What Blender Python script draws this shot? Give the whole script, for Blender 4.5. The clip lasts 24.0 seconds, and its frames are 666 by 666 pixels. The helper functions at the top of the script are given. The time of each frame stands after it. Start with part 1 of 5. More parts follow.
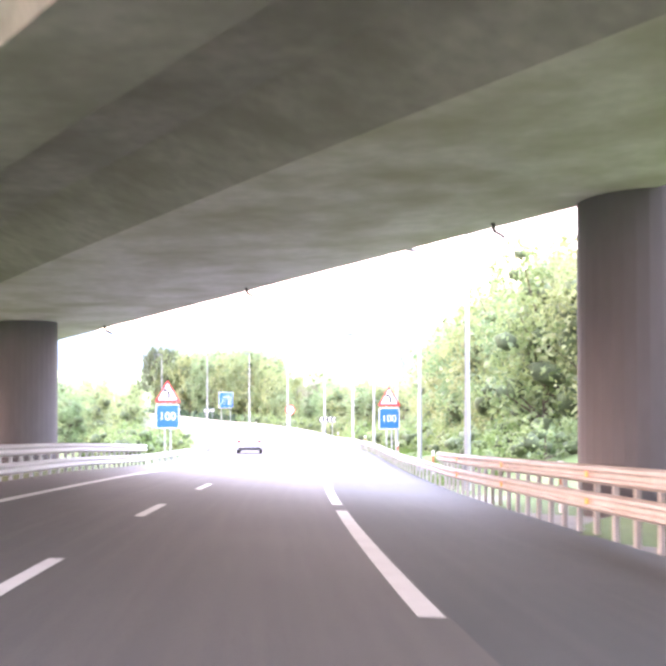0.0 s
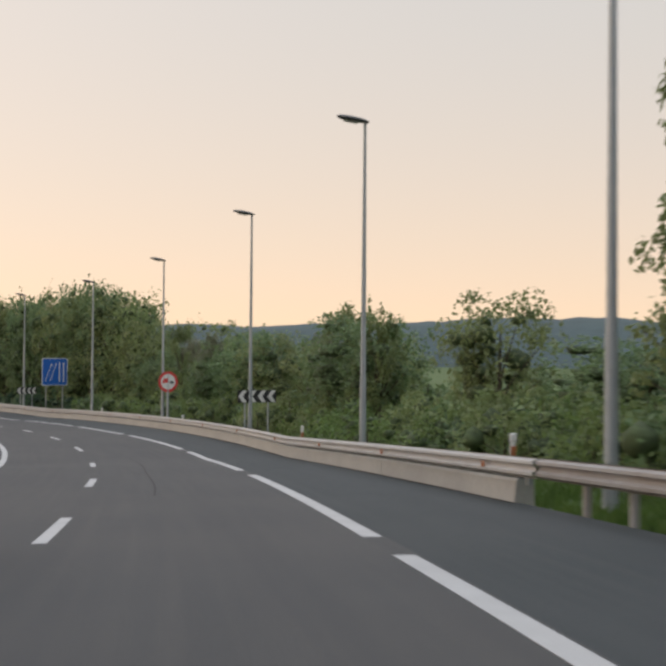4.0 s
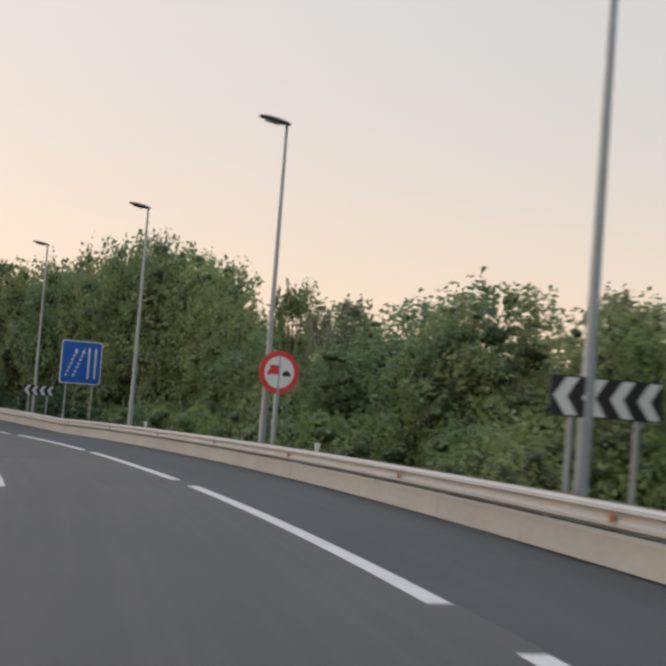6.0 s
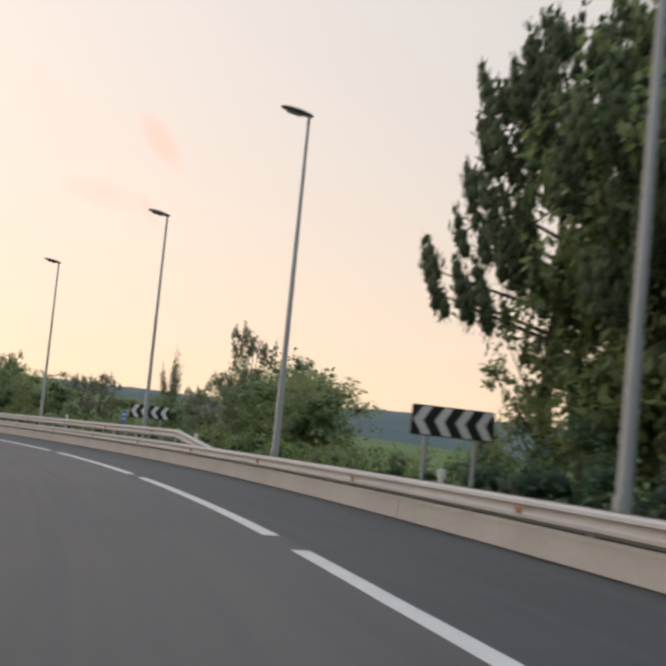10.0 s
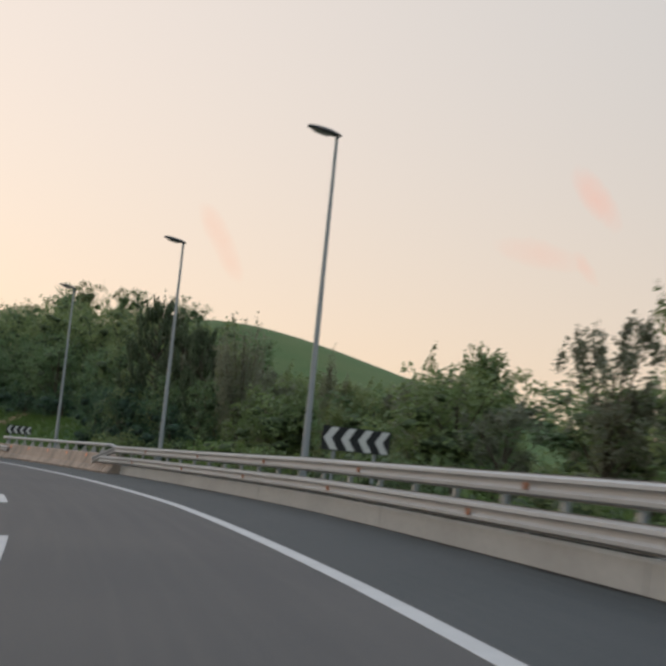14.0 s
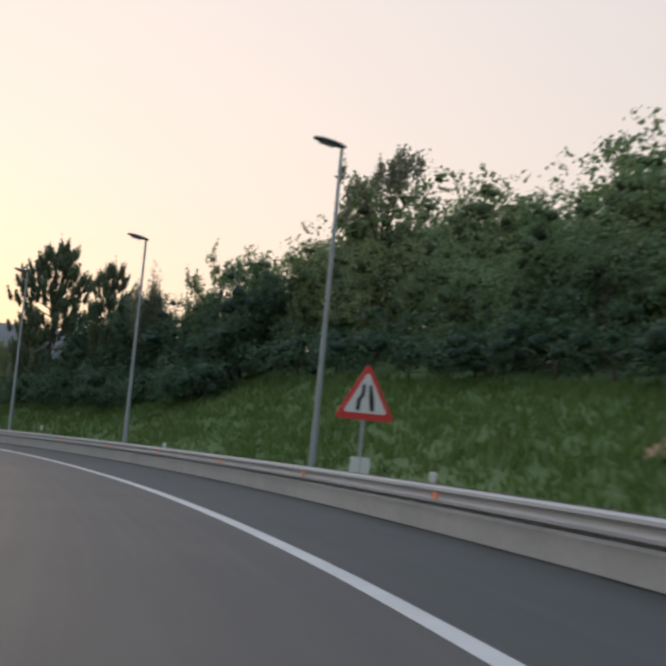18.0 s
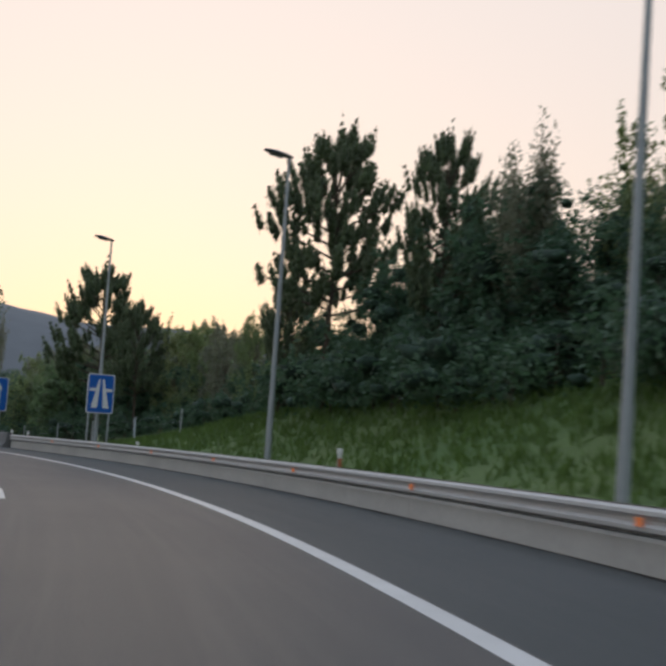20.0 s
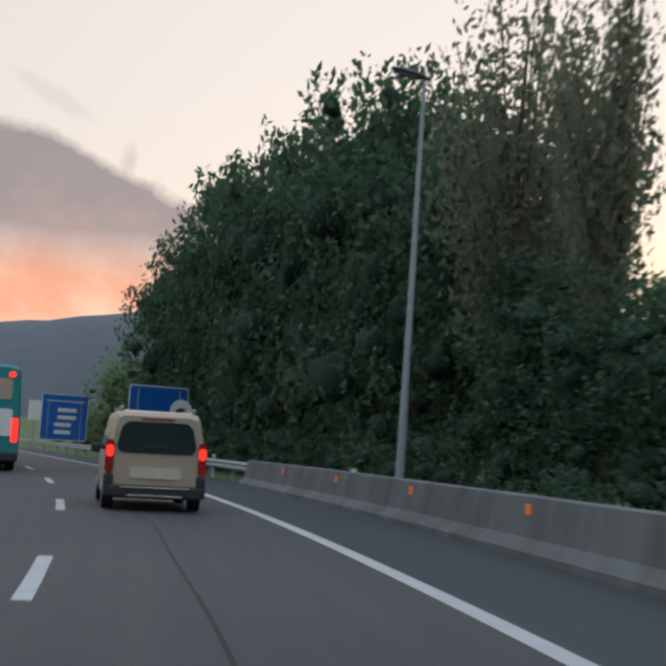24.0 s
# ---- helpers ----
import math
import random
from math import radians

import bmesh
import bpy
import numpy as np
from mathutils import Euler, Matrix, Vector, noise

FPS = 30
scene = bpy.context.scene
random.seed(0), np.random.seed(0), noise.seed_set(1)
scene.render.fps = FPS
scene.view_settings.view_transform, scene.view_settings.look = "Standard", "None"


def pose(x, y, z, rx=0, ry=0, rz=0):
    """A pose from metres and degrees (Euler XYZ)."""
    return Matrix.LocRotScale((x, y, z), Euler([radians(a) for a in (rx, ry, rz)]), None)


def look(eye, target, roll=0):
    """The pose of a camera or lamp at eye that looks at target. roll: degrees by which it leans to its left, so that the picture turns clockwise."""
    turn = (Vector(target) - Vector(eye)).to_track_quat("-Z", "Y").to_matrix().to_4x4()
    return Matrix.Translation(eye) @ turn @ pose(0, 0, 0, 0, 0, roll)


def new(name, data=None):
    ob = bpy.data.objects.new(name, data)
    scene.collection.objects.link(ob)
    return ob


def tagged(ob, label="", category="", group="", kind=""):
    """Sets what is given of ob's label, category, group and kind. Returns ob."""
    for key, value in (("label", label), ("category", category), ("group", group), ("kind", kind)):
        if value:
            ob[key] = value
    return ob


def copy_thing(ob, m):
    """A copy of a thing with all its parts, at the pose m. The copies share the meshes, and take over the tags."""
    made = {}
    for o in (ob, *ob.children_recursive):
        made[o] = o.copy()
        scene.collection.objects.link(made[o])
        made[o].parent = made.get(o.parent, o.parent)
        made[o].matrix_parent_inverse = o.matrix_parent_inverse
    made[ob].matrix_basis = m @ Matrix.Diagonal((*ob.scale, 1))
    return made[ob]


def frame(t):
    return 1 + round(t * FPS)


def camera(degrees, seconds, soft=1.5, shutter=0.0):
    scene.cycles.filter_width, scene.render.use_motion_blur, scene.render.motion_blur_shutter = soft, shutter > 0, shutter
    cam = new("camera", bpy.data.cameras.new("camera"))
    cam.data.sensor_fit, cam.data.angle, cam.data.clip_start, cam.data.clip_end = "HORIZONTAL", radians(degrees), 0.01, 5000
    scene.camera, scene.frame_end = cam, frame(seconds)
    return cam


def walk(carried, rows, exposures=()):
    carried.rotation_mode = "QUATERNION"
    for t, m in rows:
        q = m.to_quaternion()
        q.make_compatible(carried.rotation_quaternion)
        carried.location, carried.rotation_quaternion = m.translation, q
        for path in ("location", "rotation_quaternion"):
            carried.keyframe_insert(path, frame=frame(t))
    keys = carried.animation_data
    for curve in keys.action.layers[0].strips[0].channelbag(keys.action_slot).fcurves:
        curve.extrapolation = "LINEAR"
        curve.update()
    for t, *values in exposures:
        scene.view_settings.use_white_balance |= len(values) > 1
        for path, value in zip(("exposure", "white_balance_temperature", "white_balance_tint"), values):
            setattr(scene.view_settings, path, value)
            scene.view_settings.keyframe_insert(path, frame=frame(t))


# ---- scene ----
# ---------------------------------------------------------------- camera
def rig(x, y, z, yaw, pitch, roll):
    return pose(x, y, z, 90 + pitch, 0, yaw) @ pose(0, 0, 0, 0, 0, roll)


PATH = [
    (0.0, 47.51, 51.07, 12.409, 23.28, 1.00, -0.10),
    (0.5, 42.98, 59.56, 11.710, 21.71, 1.15, 0.43),
    (1.0, 38.61, 68.19, 11.025, 19.97, 1.20, 0.79),
    (1.5, 34.43, 76.93, 10.366, 18.79, 1.25, 1.24),
    (3.5, 18.44, 112.56, 7.897, 17.70, 0.97, 0.46),
    (4.0, 14.30, 121.60, 7.296, 17.77, 1.02, 0.46),
    (4.5, 9.99, 130.59, 6.721, 17.97, 1.24, 1.28),
    (5.0, 5.58, 139.52, 6.180, 18.63, 1.58, 2.03),
    (5.5, 0.97, 148.26, 5.665, 19.57, 2.05, 3.17),
    (6.0, -3.71, 156.73, 5.188, 20.93, 2.70, 4.45),
    (6.5, -8.64, 165.10, 4.776, 23.26, 3.32, 5.26),
    (7.0, -13.95, 173.22, 4.420, 25.82, 3.70, 5.56),
    (7.5, -19.55, 181.00, 4.113, 28.64, 4.01, 6.06),
    (8.0, -25.29, 188.44, 3.846, 31.82, 4.28, 6.34),
    (8.5, -31.49, 195.60, 3.614, 34.54, 4.35, 6.33),
    (9.0, -38.36, 202.39, 3.416, 36.62, 4.30, 5.75),
    (9.5, -45.59, 209.08, 3.244, 38.77, 4.50, 5.50),
    (10.0, -53.02, 215.61, 3.092, 41.22, 4.86, 5.65),
    (10.5, -60.63, 221.83, 2.981, 43.88, 5.23, 5.89),
    (11.0, -68.30, 227.63, 2.913, 46.68, 5.43, 5.68),
    (11.5, -76.27, 233.17, 2.872, 49.38, 5.63, 4.60),
    (13.5, -111.30, 250.88, 2.647, 59.15, 5.62, 5.42),
    (14.0, -120.46, 254.32, 2.568, 61.55, 5.62, 5.72),
    (14.5, -129.59, 257.44, 2.468, 64.32, 5.49, 5.85),
    (15.0, -138.72, 260.24, 2.351, 67.45, 5.40, 6.03),
    (15.5, -147.81, 262.56, 2.230, 69.49, 5.32, 5.91),
    (16.0, -157.03, 264.14, 2.123, 71.47, 5.10, 5.42),
    (16.5, -166.28, 265.44, 2.028, 73.02, 4.94, 5.03),
    (17.0, -175.52, 266.68, 1.922, 75.83, 4.80, 5.31),
    (17.5, -184.84, 267.80, 1.802, 79.25, 4.60, 5.55),
    (19.5, -222.30, 264.98, 1.182, 90.57, 4.38, 4.16),
    (20.0, -231.53, 263.33, 1.028, 93.67, 4.28, 4.03),
    (20.5, -240.64, 261.30, 0.874, 97.17, 4.56, 4.15),
    (21.0, -249.57, 258.79, 0.713, 100.29, 4.52, 4.42),
    (21.5, -258.31, 255.78, 0.544, 103.71, 4.49, 4.52),
    (22.0, -266.94, 252.40, 0.385, 106.56, 4.52, 4.57),
    (22.5, -275.44, 248.51, 0.234, 109.31, 4.60, 4.74),
    (23.0, -283.78, 244.03, 0.085, 111.64, 4.55, 4.51),
    (23.5, -291.84, 239.19, -0.068, 113.80, 4.59, 4.08),
    (24.0, -299.56, 234.21, -0.231, 115.87, 4.57, 3.84),
]
EXPOSURE = [
    (0.0, 4.1, 6250, 35), (0.5, 4.0, 6350, 31), (1.0, 3.75, 6400, 27), (1.5, 3.35, 6550, 17), (2.2, 2.0, 6700, 12), (3.0, 0.8, 6900, 10), (3.5, 0.5, 6950, 12), (5.0, 0.46, 6850, 12), (7.0, 0.5, 6700, 11),
    (9.0, 0.5, 6850, 13), (10.0, 0.44, 6800, 12), (11.0, 0.22, 6700, 8.5), (14.0, 0.11, 6500, 8), (15.0, 0.12, 6350, 7.5), (16.0, 0.12, 6200, 7), (17.0, 0.13, 6200, 9), (20.0, 0.1, 6250, 10), (21.0, 0.1, 6200, 11), (22.0, -0.03, 6150, 9),
    (23.0, -0.06, 6150, 8), (24.0, 0.12, 6050, 6)]
cam = camera(29.99, 24.0, soft=3.3, shutter=0.3)
walk(cam, [(t, rig(*row)) for t, *row in PATH], EXPOSURE)

# ---------------------------------------------------------------- sky and sun
GLOW = 102.0          # compass heading of the sunset, degrees to the left of +y
world = bpy.data.worlds.new("dusk_sky")
scene.world = world
world.use_nodes = True
wn, wl = world.node_tree.nodes, world.node_tree.links
wn.clear()


def wmath(op, a, b=0.0, c=0.0, clamp=False):
    node = wn.new("ShaderNodeMath")
    node.operation, node.use_clamp = op, clamp
    for k, v in enumerate((a, b, c)):
        if isinstance(v, (int, float)):
            node.inputs[k].default_value = v
        else:
            wl.new(v, node.inputs[k])
    return node.outputs[0]


def wmix(fac, a, b):
    node = wn.new("ShaderNodeMix")
    node.data_type = "RGBA"
    for sock, v in ((node.inputs["Factor"], fac), (node.inputs["A"], a), (node.inputs["B"], b)):
        if isinstance(v, (int, float)):
            sock.default_value = v
        elif isinstance(v, tuple):
            sock.default_value = (*v, 1)
        else:
            wl.new(v, sock)
    return node.outputs["Result"]


sky = wn.new("ShaderNodeTexSky")
sky.sky_type, sky.sun_disc = "NISHITA", False
sky.sun_elevation, sky.sun_rotation = radians(3.0), radians(-GLOW)
sky.air_density, sky.dust_density, sky.ozone_density = 1.0, 3.0, 1.0
coord = wn.new("ShaderNodeTexCoord")
split = wn.new("ShaderNodeSeparateXYZ")
wl.new(coord.outputs["Generated"], split.inputs[0])
gx, gy, gz = split.outputs
# how near the direction lies to the sunset, 0 away to 1 towards it
toward = wmath("ADD", wmath("MULTIPLY", gx, -math.sin(radians(GLOW))), wmath("MULTIPLY", gy, math.cos(radians(GLOW))))
facing = toward
toward = wmath("POWER", wmath("MULTIPLY_ADD", toward, 0.5, 0.5, clamp=True), 4.0)
up = wmath("MAXIMUM", gz, 0.0)
low = wmath("POWER", wmath("SUBTRACT", 1.0, up, clamp=True), 6.5)
high = wmix(toward, (0.455, 0.492, 0.525), (1.02, 0.87, 0.79))
zenith = wmath("DIVIDE", wmath("SUBTRACT", gz, 0.36), 0.5, clamp=True)
high = wmix(zenith, high, (0.95, 1.06, 1.26))
band_low = wmix(toward, (0.82, 0.61, 0.42), (1.15, 0.83, 0.52))
veil = wmix(low, high, band_low)
afterglow = wmath("MULTIPLY", wmath("POWER", wmath("MAXIMUM", facing, 0.0), 45.0), wmath("MULTIPLY", wmath("POWER", low, 1.6), 0.75))
veil = wmix(afterglow, veil, (1.28, 0.86, 0.40))
# evening clouds: a grey-mauve bank over the mountain and thin pink wisps
azimuth = wmath("MULTIPLY", wmath("ARCTAN2", wmath("MULTIPLY", gx, -1.0), gy), 180 / math.pi)
elevation = wmath("MULTIPLY", wmath("ARCSINE", gz), 180 / math.pi)
drift = wn.new("ShaderNodeTexNoise")
drift.inputs["Scale"].default_value, drift.inputs["Detail"].default_value, drift.inputs["Roughness"].default_value = 9.0, 6.0, 0.6
wl.new(coord.outputs["Generated"], drift.inputs["Vector"])
ragged = wmath("SUBTRACT", drift.outputs["Fac"], 0.5)


def cloud(color, az, el, wide, tall, slope, amount, veil):
    """A soft cloud round a bearing and height in the sky, its edge broken by drift."""
    da = wmath("DIVIDE", wmath("SUBTRACT", azimuth, az), wide)
    centre = wmath("MULTIPLY_ADD", wmath("SUBTRACT", azimuth, az), slope, el)
    de = wmath("DIVIDE", wmath("SUBTRACT", elevation, centre), tall)
    r = wmath("ADD", wmath("MULTIPLY", da, da), wmath("MULTIPLY", de, de))
    f = wmath("SUBTRACT", wmath("MULTIPLY_ADD", ragged, 3.0, 1.0), r)
    f = wmath("MULTIPLY", wmath("SMOOTH_MIN", wmath("MAXIMUM", f, 0.0), 1.0, 0.3), amount)
    return wmix(f, veil, color)


veil = cloud((1.0, 0.36, 0.20), 131, 5.8, 16.0, 2.8, 0.0, 0.85, veil)
# the bank: a clear slanting top edge, a soft foot that melts into the glow
edge = wmath("MULTIPLY_ADD", wmath("SUBTRACT", azimuth, 123.2), 0.31, 10.4)
edge = wmath("MULTIPLY_ADD", ragged, 3.2, edge)
top = wmath("DIVIDE", wmath("SUBTRACT", edge, elevation), 0.7, clamp=True)
foot = wmath("DIVIDE", wmath("SUBTRACT", wmath("MULTIPLY_ADD", ragged, 4.0, elevation), 5.9), 2.6, clamp=True)
side = wmath("DIVIDE", wmath("SUBTRACT", azimuth, 117.0), 3.5, clamp=True)
mass = wmath("MULTIPLY", wmath("MULTIPLY", top, foot), wmath("MULTIPLY", side, 0.92))
tone = wmath("MULTIPLY_ADD", ragged, 2.6, wmath("DIVIDE", wmath("SUBTRACT", 9.4, elevation), 5.0), clamp=True)
veil = wmix(mass, veil, wmix(tone, (0.33, 0.265, 0.27), (0.66, 0.38, 0.33)))
veil = cloud((0.52, 0.43, 0.42), 125.8, 11.7, 0.5, 1.0, -0.5, 0.5, veil)
veil = cloud((0.66, 0.57, 0.53), 129.6, 14.3, 2.2, 0.5, 0.45, 0.35, veil)
veil = cloud((0.90, 0.50, 0.40), 50.0, 12.6, 1.5, 1.3, 0.9, 0.68, veil)
veil = cloud((0.90, 0.53, 0.43), 51.9, 10.0, 2.6, 0.9, 0.15, 0.5, veil)
veil = cloud((0.90, 0.50, 0.40), 50.3, 9.6, 0.9, 0.75, 0.9, 0.58, veil)
veil = cloud((0.94, 0.58, 0.45), 67.1, 9.2, 1.2, 1.1, 1.1, 0.52, veil)
scaled = wn.new("ShaderNodeVectorMath")
scaled.operation = "SCALE"
scaled.inputs["Scale"].default_value = 0.09
wl.new(sky.outputs[0], scaled.inputs[0])
base = wmix(0.92, scaled.outputs[0], veil)
background = wn.new("ShaderNodeBackground")
wl.new(base, background.inputs["Color"])
out = wn.new("ShaderNodeOutputWorld")
wl.new(background.outputs[0], out.inputs["Surface"])

sun = new("sun", bpy.data.lights.new("sun", "SUN"))
sun.data.energy, sun.data.angle, sun.data.color = 0.75, radians(18), (1.0, 0.76, 0.54)
sun.matrix_world = look((0, 0, 50), (0 + math.sin(radians(GLOW)) * 60, -math.cos(radians(GLOW)) * 60, 50 - 5))

# ---------------------------------------------------------------- materials
def ramp_mix(nt, fac, a, b):
    node = nt.nodes.new("ShaderNodeMix")
    node.data_type = "RGBA"
    nt.links.new(fac, node.inputs["Factor"])
    for sock, v in ((node.inputs["A"], a), (node.inputs["B"], b)):
        if isinstance(v, tuple):
            sock.default_value = (*v[:3], 1)
        else:
            nt.links.new(v, sock)
    return node.outputs["Result"]


def surface(name, color, rough=0.6, metal=0.0, fine=(20.0, 0.15), coarse=(0.8, 0.2), bump=0.0, stretch=(1, 1, 1), spec=0.5, stain=None, tint=None, emit=None):
    """A painted, mineral or metal surface: grain and stains at two scales, fine relief."""
    m = bpy.data.materials.new(name)
    m.use_nodes = True
    nt = m.node_tree
    bs = nt.nodes["Principled BSDF"]
    tc = nt.nodes.new("ShaderNodeNewGeometry")
    mp = nt.nodes.new("ShaderNodeMapping")
    mp.inputs["Scale"].default_value = stretch
    nt.links.new(tc.outputs["Position"], mp.inputs["Vector"])
    dark = tuple(c * (1 - 2 * fine[1]) for c in color)
    n1 = nt.nodes.new("ShaderNodeTexNoise")
    n1.inputs["Scale"].default_value, n1.inputs["Detail"].default_value = fine[0], 4
    nt.links.new(mp.outputs[0], n1.inputs["Vector"])
    col = ramp_mix(nt, n1.outputs["Fac"], dark, tuple(min(1, c * (1 + fine[1])) for c in color))
    n2 = nt.nodes.new("ShaderNodeTexNoise")
    n2.inputs["Scale"].default_value, n2.inputs["Detail"].default_value = coarse[0], 5
    nt.links.new(mp.outputs[0], n2.inputs["Vector"])
    cr = nt.nodes.new("ShaderNodeValToRGB")
    cr.color_ramp.elements[0].position, cr.color_ramp.elements[1].position = 0.38, 0.68
    nt.links.new(n2.outputs["Fac"], cr.inputs[0])
    worn = stain or tuple(c * (1 - 2 * coarse[1]) for c in color)
    amount = nt.nodes.new("ShaderNodeMath")
    amount.operation = "MULTIPLY"
    amount.inputs[1].default_value = min(1.0, coarse[1] * 3)
    nt.links.new(cr.outputs[0], amount.inputs[0])
    col = ramp_mix(nt, amount.outputs[0], col, worn)
    if tint:
        oi = nt.nodes.new("ShaderNodeObjectInfo")
        col = ramp_mix(nt, oi.outputs["Random"], col, tint)
    nt.links.new(col, bs.inputs["Base Color"])
    bs.inputs["Roughness"].default_value, bs.inputs["Metallic"].default_value = rough, metal
    bs.inputs["Specular IOR Level"].default_value = spec
    if bump:
        bp = nt.nodes.new("ShaderNodeBump")
        bp.inputs["Strength"].default_value, bp.inputs["Distance"].default_value = bump, 0.02
        nt.links.new(n1.outputs["Fac"], bp.inputs["Height"])
        nt.links.new(bp.outputs[0], bs.inputs["Normal"])
    if emit:
        bs.inputs["Emission Color"].default_value, bs.inputs["Emission Strength"].default_value = (*emit[0], 1), emit[1]
    return m


def leafy(name, dark, light, warm):
    """Foliage: each leaf takes its own green, varied by painted clump shading; light comes through from behind."""
    m = bpy.data.materials.new(name)
    m.use_nodes = True
    nt = m.node_tree
    nt.nodes.remove(nt.nodes["Principled BSDF"])
    geo, oi = nt.nodes.new("ShaderNodeNewGeometry"), nt.nodes.new("ShaderNodeObjectInfo")
    # coarse noise paints the light and dark masses of shaded clumps into the green
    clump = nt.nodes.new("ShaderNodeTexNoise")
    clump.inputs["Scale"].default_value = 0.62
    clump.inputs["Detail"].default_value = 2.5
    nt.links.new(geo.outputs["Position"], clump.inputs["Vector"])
    mass_shade = nt.nodes.new("ShaderNodeMapRange")
    mass_shade.inputs["From Min"].default_value, mass_shade.inputs["From Max"].default_value = 0.34, 0.66
    nt.links.new(clump.outputs["Fac"], mass_shade.inputs["Value"])
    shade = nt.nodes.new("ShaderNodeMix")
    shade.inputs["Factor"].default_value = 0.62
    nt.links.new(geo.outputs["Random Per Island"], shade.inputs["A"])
    nt.links.new(mass_shade.outputs["Result"], shade.inputs["B"])
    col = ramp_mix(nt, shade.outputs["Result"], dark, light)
    fac = nt.nodes.new("ShaderNodeMath")
    fac.operation = "MULTIPLY"
    fac.inputs[1].default_value = 0.5
    nt.links.new(oi.outputs["Random"], fac.inputs[0])
    col = ramp_mix(nt, fac.outputs[0], col, warm)
    d, tr, mx = nt.nodes.new("ShaderNodeBsdfPrincipled"), nt.nodes.new("ShaderNodeBsdfTranslucent"), nt.nodes.new("ShaderNodeMixShader")
    d.inputs["Roughness"].default_value = 0.55
    nt.links.new(col, d.inputs["Base Color"])
    nt.links.new(col, tr.inputs["Color"])
    mx.inputs[0].default_value = 0.5
    nt.links.new(d.outputs[0], mx.inputs[1])
    nt.links.new(tr.outputs[0], mx.inputs[2])
    nt.links.new(mx.outputs[0], nt.nodes["Material Output"].inputs["Surface"])
    return m


def paving(name, color, worn, oily, rough):
    """Asphalt laid along the road: stone grain, long streaks of wear and oil along the wheel tracks, blotches of patching."""
    m = surface(name, color, rough, fine=(38, 0.35), coarse=(0.22, 0.22), bump=0.4, stain=worn)
    nt = m.node_tree
    bs = nt.nodes["Principled BSDF"]
    col = bs.inputs["Base Color"].links[0].from_socket
    tc = nt.nodes.new("ShaderNodeTexCoord")
    for size, along, tone, amount, lo, hi in ((1.5, 0.035, oily, 0.55, 0.42, 0.66), (5.0, 0.09, worn, 0.6, 0.45, 0.70), (0.6, 0.25, oily, 0.35, 0.50, 0.72)):
        mp = nt.nodes.new("ShaderNodeMapping")
        mp.inputs["Scale"].default_value = (size, along, 1)
        nt.links.new(tc.outputs["UV"], mp.inputs["Vector"])
        ns = nt.nodes.new("ShaderNodeTexNoise")
        ns.inputs["Scale"].default_value, ns.inputs["Detail"].default_value = 1.0, 5
        nt.links.new(mp.outputs[0], ns.inputs["Vector"])
        cr = nt.nodes.new("ShaderNodeMapRange")
        for k, v in enumerate((lo, hi, 0.0, amount)):
            cr.inputs[k + 1].default_value = v
        nt.links.new(ns.outputs["Fac"], cr.inputs[0])
        col = ramp_mix(nt, cr.outputs[0], col, tone)
    nt.links.new(col, bs.inputs["Base Color"])
    return m


ASPHALT = paving("worn_asphalt", (0.043, 0.045, 0.0465), (0.058, 0.0555, 0.0525), (0.032, 0.033, 0.035), 0.74)
ASPHALT_DARK = paving("fresh_asphalt", (0.027, 0.037, 0.040), (0.038, 0.044, 0.046), (0.021, 0.028, 0.030), 0.8)
PAINT = surface("road_paint", (0.47, 0.47, 0.46), 0.7, fine=(30, 0.1), coarse=(1.6, 0.15))
CONCRETE = surface("pale_concrete", (0.415, 0.408, 0.375), 0.9, fine=(9, 0.12), coarse=(0.5, 0.16), bump=0.2)
CONCRETE_TAN = surface("sandy_concrete", (0.40, 0.31, 0.24), 0.9, fine=(7, 0.2), coarse=(1.1, 0.28), bump=0.35, stretch=(1, 1, 0.6), stain=(0.19, 0.16, 0.13))
CONCRETE_GREY = surface("weathered_concrete", (0.16, 0.168, 0.166), 0.9, fine=(6, 0.2), coarse=(1.3, 0.3), bump=0.3, stretch=(1, 1, 0.25), stain=(0.085, 0.086, 0.082))
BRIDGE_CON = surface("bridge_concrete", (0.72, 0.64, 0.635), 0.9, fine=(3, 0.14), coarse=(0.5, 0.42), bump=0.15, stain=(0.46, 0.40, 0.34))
# web and girder: a darker, mottled tone than the deck
BRIDGE_DARK = surface("darker_bridge_concrete", (0.48, 0.425, 0.42), 0.9, fine=(2.5, 0.2), coarse=(0.5, 0.3), bump=0.15, stain=(0.30, 0.265, 0.24))
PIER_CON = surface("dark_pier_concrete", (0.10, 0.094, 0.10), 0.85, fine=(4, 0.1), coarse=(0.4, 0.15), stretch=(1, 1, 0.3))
GALV = surface("galvanised_steel", (0.46, 0.455, 0.44), 0.75, 0.0, fine=(14, 0.1), coarse=(0.7, 0.12))
GALV_POLE = surface("lamp_pole_steel", (0.33, 0.36, 0.375), 0.5, 0.25, fine=(8, 0.08), coarse=(0.5, 0.1))
RUST = surface("rust_mark", (0.42, 0.15, 0.065), 0.8, fine=(40, 0.2), coarse=(6, 0.2))
# unlit reflector; a weak emission stands in for light it throws back
ORANGE = surface("glowing_orange_reflector", (0.85, 0.22, 0.04), 0.35, fine=(40, 0.05), coarse=(5, 0.05), emit=((0.9, 0.2, 0.03), 0.12))
WHITE = surface("white_sign_sheet", (0.68, 0.68, 0.66), 0.4, fine=(12, 0.03), coarse=(2, 0.06))
